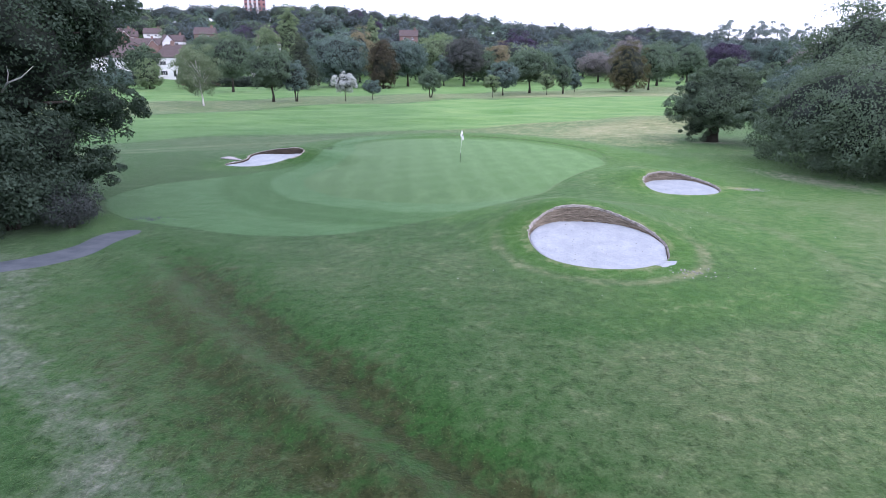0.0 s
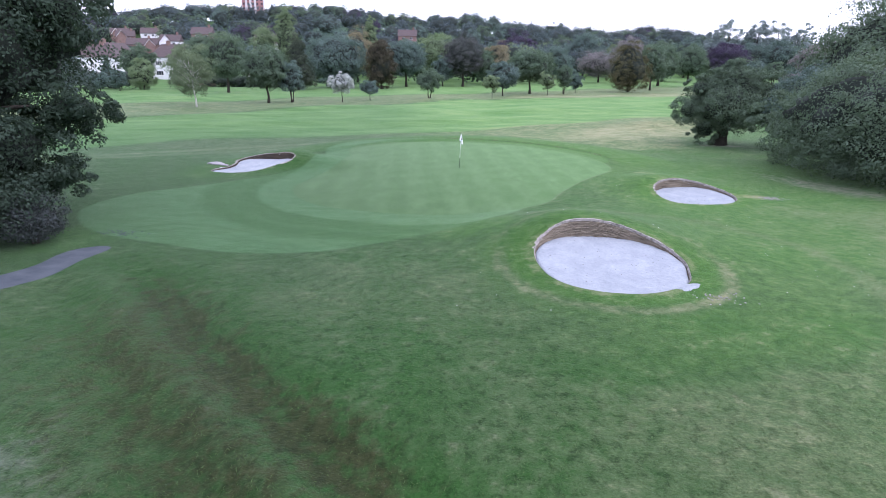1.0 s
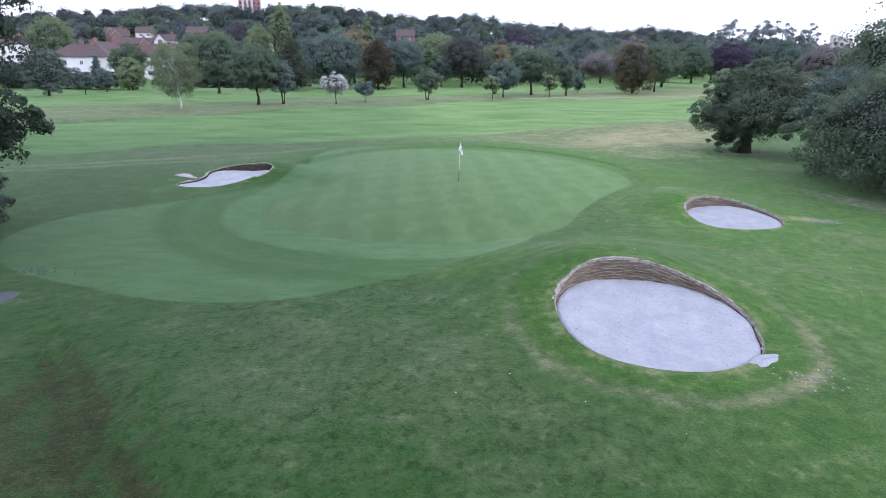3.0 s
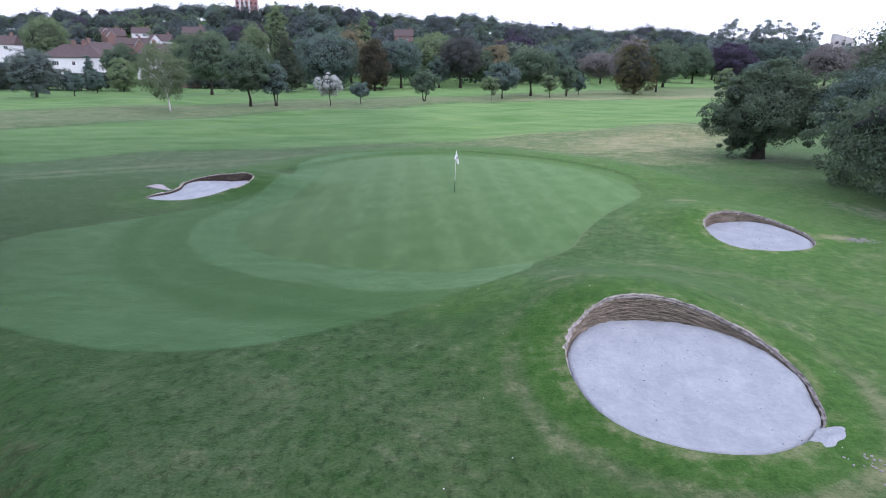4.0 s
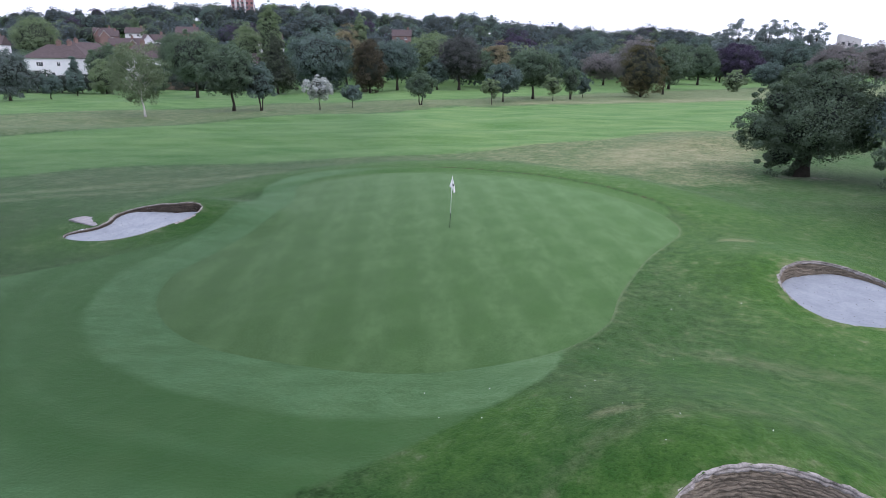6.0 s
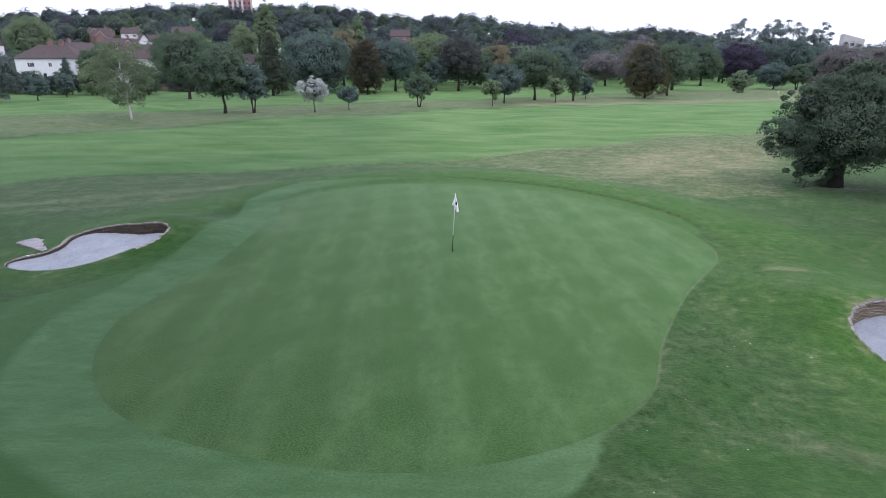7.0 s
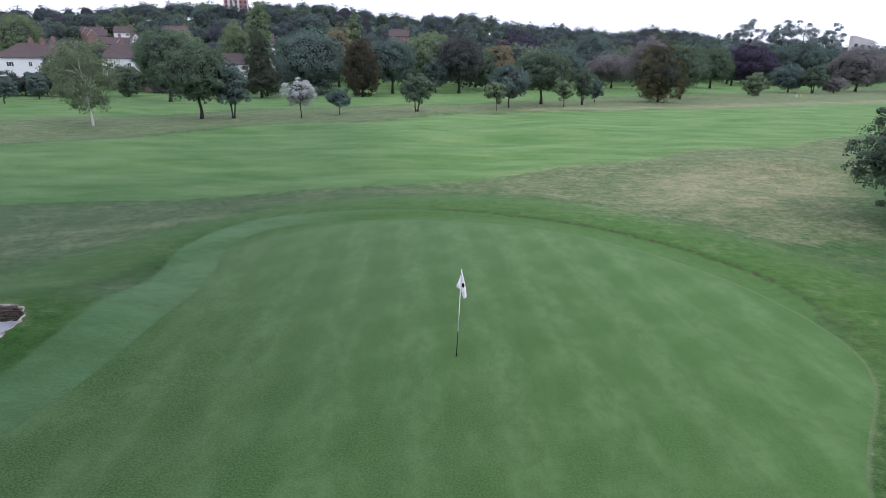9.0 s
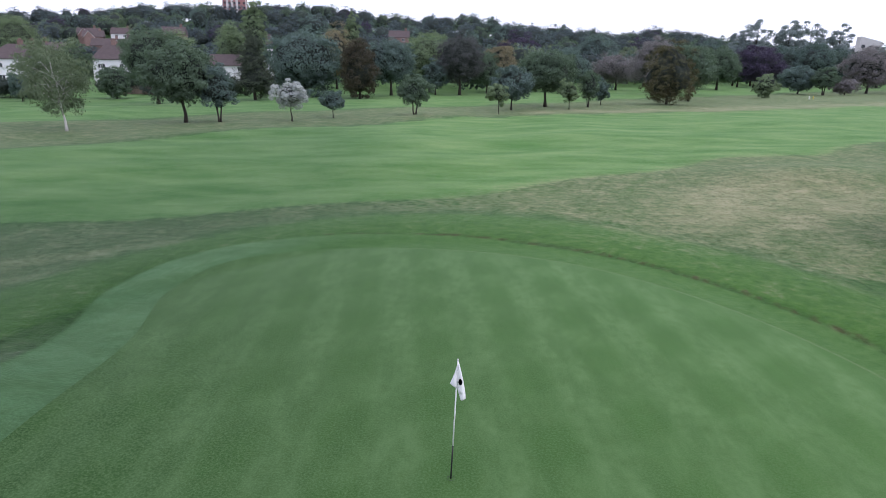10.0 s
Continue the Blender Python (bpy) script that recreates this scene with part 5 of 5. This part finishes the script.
def woods():
    rng = np.random.default_rng(77)
    protos = []
    for k in range(8):
        protos.append(crown_cloud(rng, (0, 0, 0.54), (0.5, 0.5, 0.48), 56, 0.105, 820, ("dome", "egg", "dome", "round", "round", "dome", "egg", "dome")[k], 0.0, 1.3, 0.66, 2))
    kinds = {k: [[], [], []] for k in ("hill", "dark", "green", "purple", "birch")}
    names = list(kinds)
    spots = []
    for yy in np.arange(165, 505, 24):
        for xx in np.arange(-420, 420, 12.5):
            x, y = xx + rng.uniform(-5, 5), yy + rng.uniform(-8, 8)
            if abs(x) > 0.76 * (y + 40) + 6:
                continue
            if x < -52 - 0.1 * (y - 150) and y < 200:
                continue
            if x > 22 and y < 205 or (x > 85 and y < 246):
                continue
            if any((x - hx) ** 2 + (y - hy) ** 2 < 120 for hx, hy, *_ in HILL_HOUSES) or (x + 147) ** 2 + (y - 418) ** 2 < 130:
                continue
            spots.append((x, y))
    for xx in np.arange(-262, -118, 6.5):
        for yy in np.arange(236, 352, 11.5):
            x, y = xx + rng.uniform(-2, 2), yy + rng.uniform(-4, 4)
            if all((x - hx) ** 2 + (y - hy) ** 2 > 70 for hx, hy, *_ in HILL_HOUSES) and (x + 205) ** 2 + (y - 280) ** 2 > 90:
                spots.append((x, y))
    spots += [(-38, 318), (-31, 316), (-24, 319)]
    for x in (-159, -151, -143, -136):
        spots.append((x, rng.uniform(396, 402)))
    for x, y in spots:
        p, d, _, cores = protos[rng.integers(8)]
        wide = rng.uniform(11, 19)
        tall = rng.uniform(11.5, 15.5)
        if -162 < x < -130 and 385 < y < 412:
            tall = rng.uniform(18, 20)
        if x < -52 and y < 345:
            tall, wide = rng.uniform(6, 10), rng.uniform(7, 12)
        if x > 80 and y < 330:
            tall, wide = rng.uniform(8, 12), rng.uniform(11, 15)
        for hx, hy, top, *_ in HILL_HOUSES:
            if 0 < hy - y < 110 and abs(x * (hy + 20) / (y + 20) - hx) < 9:
                tall = min(tall, max(2.6, 6.4 + (top - (13.9 if hx < -145 else 8.8)) * (y + 20) / (hy + 20) - hz(x, y)))
                wide = min(wide, 10.0)
        a = rng.uniform(0, math.tau)
        turn = np.array([[math.cos(a), -math.sin(a), 0], [math.sin(a), math.cos(a), 0], [0, 0, 1]])
        here = np.array([x, y, hz(x, y) - 1.0])
        size = np.array([wide, wide, tall])
        kind = names[rng.choice(5, p=(0.47, 0.24, 0.20, 0.03, 0.06))]
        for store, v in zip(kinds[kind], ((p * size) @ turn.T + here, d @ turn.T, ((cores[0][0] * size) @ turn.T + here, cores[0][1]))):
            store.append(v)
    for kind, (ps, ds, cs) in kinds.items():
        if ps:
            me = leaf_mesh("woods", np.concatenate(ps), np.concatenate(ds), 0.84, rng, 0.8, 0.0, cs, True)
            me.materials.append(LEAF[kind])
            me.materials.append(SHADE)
            tagged(part("woods", me, None), {"hill": "dense woodland on the hillside, tinted with haze blue", "dark": "dense dark green woodland on the hillside", "green": "green broadleaved woodland on the hillside", "purple": "purple-leaved trees among the hillside woods", "birch": "paler trees among the hillside woods"}[kind], "trees", kind="stuff")


woods()


# ---- houses and tower ----
def gable_roof(bm, x0, x1, y0, y1, z0, z1, hip=0.0, over=0.35, thick=0.14):
    x0, x1, y0, y1 = x0 - over, x1 + over, y0 - over, y1 + over
    ym = (y0 + y1) / 2
    lo = [bm.verts.new(p) for p in ((x0, y0, z0), (x1, y0, z0), (x1, y1, z0), (x0, y1, z0))]
    hi = [bm.verts.new(p) for p in ((x0 + hip, ym, z1), (x1 - hip, ym, z1))]
    un = [bm.verts.new(v.co - Vector((0, 0, thick))) for v in lo]
    bm.faces.new((lo[0], lo[1], hi[1], hi[0]))
    bm.faces.new((lo[2], lo[3], hi[0], hi[1]))
    bm.faces.new((lo[1], lo[2], hi[1]))
    bm.faces.new((lo[3], lo[0], hi[0]))
    for a in range(4):
        bm.faces.new((un[a], un[(a + 1) % 4], lo[(a + 1) % 4], lo[a]))
    bm.faces.new(un[::-1])
    return bm


def gable_wall(w, d, deep, eave, ridge, hip):
    """The walls of a house, with pointed ends where its roof has no hips."""
    bm = boxed(-w / 2, w / 2, -d / 2, d / 2, -deep, eave - 0.02)
    if hip == 0:
        for s in (-1, 1):
            a = [bm.verts.new((s * (w / 2 - k), yy, zz)) for k in (0.0, 0.25) for yy, zz in ((-d / 2, eave - 0.02), (d / 2, eave - 0.02), (0, ridge - 0.2))]
            for f in ((0, 1, 2), (5, 4, 3), (0, 2, 5, 3), (2, 1, 4, 5)):
                bm.faces.new([a[i] for i in f])
        bmesh.ops.recalc_face_normals(bm, faces=bm.faces[:])
    return bm


def window(parent, x, z, w, h, y, lights=3):
    """A framed window on a wall that faces -y."""
    fr = bmesh.new()
    t = 0.07
    box(fr, x - w / 2, x + w / 2, y - 0.06, y + 0.04, z + h / 2 - t, z + h / 2)
    box(fr, x - w / 2, x + w / 2, y - 0.06, y + 0.04, z - h / 2, z - h / 2 + t)
    for k in range(lights + 1):
        cx = x - w / 2 + t / 2 + k * (w - t) / lights
        box(fr, cx - t / 2, cx + t / 2, y - 0.055, y + 0.035, z - h / 2 + t, z + h / 2 - t)
    win = part("window", fr, WHITE_PAINT, parent)
    for k in range(lights):
        a = x - w / 2 + t + k * (w - t) / lights
        part("pane", boxed(a, a + (w - t) / lights - t, y - 0.02, y + 0.0, z - h / 2 + t, z + h / 2 - t), GLASS, win)
    part("sill", boxed(x - w / 2 - 0.08, x + w / 2 + 0.08, y - 0.16, y + 0.04, z - h / 2 - 0.08, z - h / 2), WHITE_PAINT, win)


def house(x, y, z, w, d, eave, ridge, turn, wall, label, windows, hip=0.0, chimneys=(), gable=None, deep=1.0):
    ob = thing("house", (x, y, z), label, "house", turn=turn)
    part("wall", gable_wall(w, d, deep, eave, ridge, hip), wall, ob)
    part("roof", gable_roof(bmesh.new(), -w / 2, w / 2, -d / 2, d / 2, eave, ridge, hip), ROOF_TILE, ob)
    for cx in chimneys:
        bm = boxed(cx - 0.55, cx + 0.55, -0.4, 0.4, ridge - 1.4, ridge + 1.0)
        box(bm, cx - 0.62, cx + 0.62, -0.47, 0.47, ridge + 0.8, ridge + 0.92)
        ch = part("chimney", bm, BRICK_RED, ob)
        for k in (-0.3, 0.0, 0.3):
            part("chimney_pot", tube(bmesh.new(), [(cx + k, 0, ridge + 0.98), (cx + k, 0, ridge + 1.4)], [0.11, 0.09], 8), BRICK_RED, ch)
    for wx, wz, ww, wh, n in windows:
        window(ob, wx, wz, ww, wh, -d / 2, n)
    if gable:
        gx_, gw, gz = gable
        bm = bmesh.new()
        box(bm, gx_ - gw / 2, gx_ + gw / 2, -d / 2 - 0.9, -d / 2, -deep, eave)
        a = [bm.verts.new(p) for p in ((gx_ - gw / 2, -d / 2 - 0.9, eave), (gx_ + gw / 2, -d / 2 - 0.9, eave), (gx_, -d / 2 - 0.9, gz))]
        bm.faces.new(a)
        part("gable", bm, wall, ob)
        bm = bmesh.new()
        for s in (-1, 1):
            v = [bm.verts.new(p) for p in ((gx_ + s * (gw / 2 + 0.3), -d / 2 - 1.2, eave - 0.3), (gx_, -d / 2 - 1.2, gz + 0.12), (gx_, 0, gz + 0.12), (gx_ + s * (gw / 2 + 0.3), 0, eave - 0.3))]
            bm.faces.new(v)
        bmesh.ops.solidify(bm, geom=bm.faces[:], thickness=0.14)
        part("gable_roof", bm, ROOF_TILE, ob)
        bm = bmesh.new()
        for s in (-1, 1):
            v = [bm.verts.new(p) for p in ((gx_ + s * (gw / 2 + 0.35), -d / 2 - 1.22, eave - 0.36), (gx_, -d / 2 - 1.22, gz + 0.06), (gx_, -d / 2 - 1.22, gz - 0.25), (gx_ + s * (gw / 2 + 0.35), -d / 2 - 1.22, eave - 0.64))]
            bm.faces.new(v)
        bmesh.ops.solidify(bm, geom=bm.faces[:], thickness=0.05)
        part("bargeboard", bm, WHITE_PAINT, ob)
    return ob


row = [(-4.6, 4.6, 1.9, 1.25, 3), (4.6, 4.6, 1.9, 1.25, 3), (-4.6, 1.6, 2.2, 1.4, 3), (4.6, 1.6, 2.2, 1.4, 3), (0.6, 4.6, 1.0, 1.2, 2), (-1.2, 1.4, 1.0, 2.0, 1)]
house(-112.8, 154.0, 1.2, 17.5, 8, 6.3, 10.0, 4, WHITE_WALL, "white rendered semi-detached house with a brown hipped roof", row, 5.2, (-0.6, 2.4))
house(-90.7, 162.0, 1.2, 14.0, 8, 6.4, 10.4, 4, WHITE_WALL, "white rendered house with a brown roof behind trees", row, 2.6, (-2.4,))
house(-125.5, 187.0, 1.2, 10.0, 9, 7.6, 11.6, 70, CREAM_WALL, "cream gabled house with a brown roof", row[:2], 0.0, (-3.2,))
house(-68.2, 178.0, 0.6, 9.0, 8, 5.6, 8.8, 6, WHITE_WALL, "low white house behind the garden trees", row[:2], 0.0, ())
small = [(-2.2, 4.4, 1.6, 1.2, 2), (2.2, 4.4, 1.6, 1.2, 2)]
for k, (x, y, top, turn, white, label) in enumerate(HILL_HOUSES):
    house(x, y, top - 9.2, 16.0 if k in (2, 7) else 10.5, 8, 5.6, 9.2, turn, WHITE_WALL if white else BRICK_RED, label, small, 0.0, (3.5,), (4.6, 5.0, 8.4) if k == 2 else (-1.8, 5.2, 8.8) if k < 4 else None, deep=6.0)


def fence():
    ob = thing("garden_fence", (-70.5, 127.0, hz(-70.5, 127.0)), "weathered wooden panel fence at the garden edge", "fence", turn=-12)
    for k in range(6):
        part("panel", boxed(-6 + k * 2.0, -4.1 + k * 2.0, -0.03, 0.03, 0.1, 1.9), WOOD, ob)
        part("post", boxed(-6.1 + k * 2.0, -6.0 + k * 2.0, -0.06, 0.06, -0.3, 2.0), WOOD, ob)


fence()


def apartment_block():
    ob = thing("apartment_block", (195, 292, hz(195, 292)), "white apartment block with a sloping roofline", "building", turn=-20)
    top = 21.5 - hz(195, 292)
    bm = boxed(-4.5, 4.5, -4, 4, -1, top)
    for v in bm.verts:
        if v.co.z > 0 and v.co.x > 0:
            v.co.z -= 2.6
    part("wall", bm, CONCRETE, ob)
    for s in range(3):
        for k in range(3):
            part("window", boxed(-3.8 + k * 2.8, -2.4 + k * 2.8, -4.05, -3.9, top - 10.5 + s * 2.7 - 0.5 * k, top - 9.1 + s * 2.7 - 0.5 * k), GLASS, ob)


apartment_block()


def tower():
    x, y = -147.5, 418.0
    z = hz(x, y)
    ob = thing("tower_block", (x, y, z), "red brick tower block with pale concrete bands", "tower block", turn=16)
    top = 62.0 - z
    part("wall", boxed(-7.5, 7.5, -7.5, 7.5, -1, top), TOWER_BRICK, ob)
    storeys = int(top // 2.8)
    for s in range(storeys):
        b_ = s * 2.8 + 1.0
        for k in range(5):
            wx = -6.0 + k * 3.0
            part("window", boxed(wx - 0.7, wx + 0.7, -7.56, -7.4, b_, b_ + 1.3), GLASS, ob)
    for wx, half in ((-5.9, 0.75), (-7.4, 0.3), (-2.95, 0.75), (0.1, 0.75), (7.3, 0.35)):
        part("concrete_band", boxed(wx - half + 1.45 * (abs(wx) < 7), wx + half + 1.45 * (abs(wx) < 7), -7.62, -7.3, -1, top), CONCRETE, ob)
    part("roof_slab", boxed(-7.9, 7.9, -7.9, 7.9, top, top + 0.5), CONCRETE, ob)


tower()


# ---- small things on the far turf ----
def marker_post(x, y, mat, label):
    ob = thing("marker_post", (x, y, hz(x, y)), label, "marker")
    part("shaft", boxed(-0.07, 0.07, -0.07, 0.07, -0.1, 0.42, bevel=0.01), mat, ob)
    part("cap", boxed(-0.10, 0.10, -0.10, 0.10, 0.42, 0.50, bevel=0.02), mat, ob)


YELLOW_PAINT, _, _, yb = material("yellow_paint", 0.5, 0.4)
yb.inputs["Base Color"].default_value = (0.62, 0.50, 0.10, 1)
marker_post(75.6, 124.0, WHITE_PAINT, "short white marker post on the fairway edge")
marker_post(76.6, 124.3, YELLOW_PAINT, "short yellow marker post on the fairway edge")


def scattered(name, places, size, mat, label, category, flat=0.6, seed=1):
    """Many small uneven lumps lying on the turf."""
    r = np.random.default_rng(seed)
    v0 = np.array([(1, 0, 0), (0, 1, 0), (-1, 0, 0), (0, -1, 0), (0, 0, 1), (0, 0, -1)], float)
    f0 = np.array([(0, 1, 4), (1, 2, 4), (2, 3, 4), (3, 0, 4), (1, 0, 5), (2, 1, 5), (3, 2, 5), (0, 3, 5)])
    vs, fs = [], []
    for k, (x, y) in enumerate(places):
        w = size * r.uniform(0.4, 1.3, 3) * np.array([1, 1, flat])
        a = r.uniform(0, math.tau)
        v = v0 * w
        v = np.column_stack([v[:, 0] * math.cos(a) - v[:, 1] * math.sin(a), v[:, 0] * math.sin(a) + v[:, 1] * math.cos(a), v[:, 2]])
        vs.append(v + np.array([x, y, hz(x, y) + 0.25 * w[2]]))
        fs.append(f0 + 6 * k)
    me = quads_tris(name, np.concatenate(vs), np.zeros((0, 4), int), np.concatenate(fs))
    tagged(part(name, me, mat), label, category, kind="stuff")


sr = np.random.default_rng(12)
scattered("loose_stones", np.column_stack([sr.normal(15.6, 0.36, 60), sr.normal(-7.9, 0.24, 60)]), 0.045, STONE, "loose pale stones on a worn patch of turf", "stones", seed=2)
scattered("loose_stones", np.column_stack([sr.normal(-13.2, 0.45, 60), sr.normal(-15.7, 0.24, 60)]), 0.042, TARMAC, "loose grey stones on worn ground by the path", "stones", seed=3)
scattered("loose_stones", np.column_stack([sr.normal(7.3, 0.35, 40), sr.normal(-21.9, 0.2, 40)]), 0.035, STONE, "crumbs of stone and sand beside the bunker", "stones", seed=4)
dx, dy = sr.uniform(-1, 15, 90), sr.uniform(-24, -4, 90)
clear = np.minimum.reduce([distance(line, dx, dy)[0] for line in [GREEN_LINE] + [b["line"] for b in BUNKERS.values()]]) > 0.3
scattered("daisies", np.column_stack([dx, dy])[clear], 0.014, WHITE_PAINT, "scattered white daisies in the turf", "flowers", 0.8, seed=5)
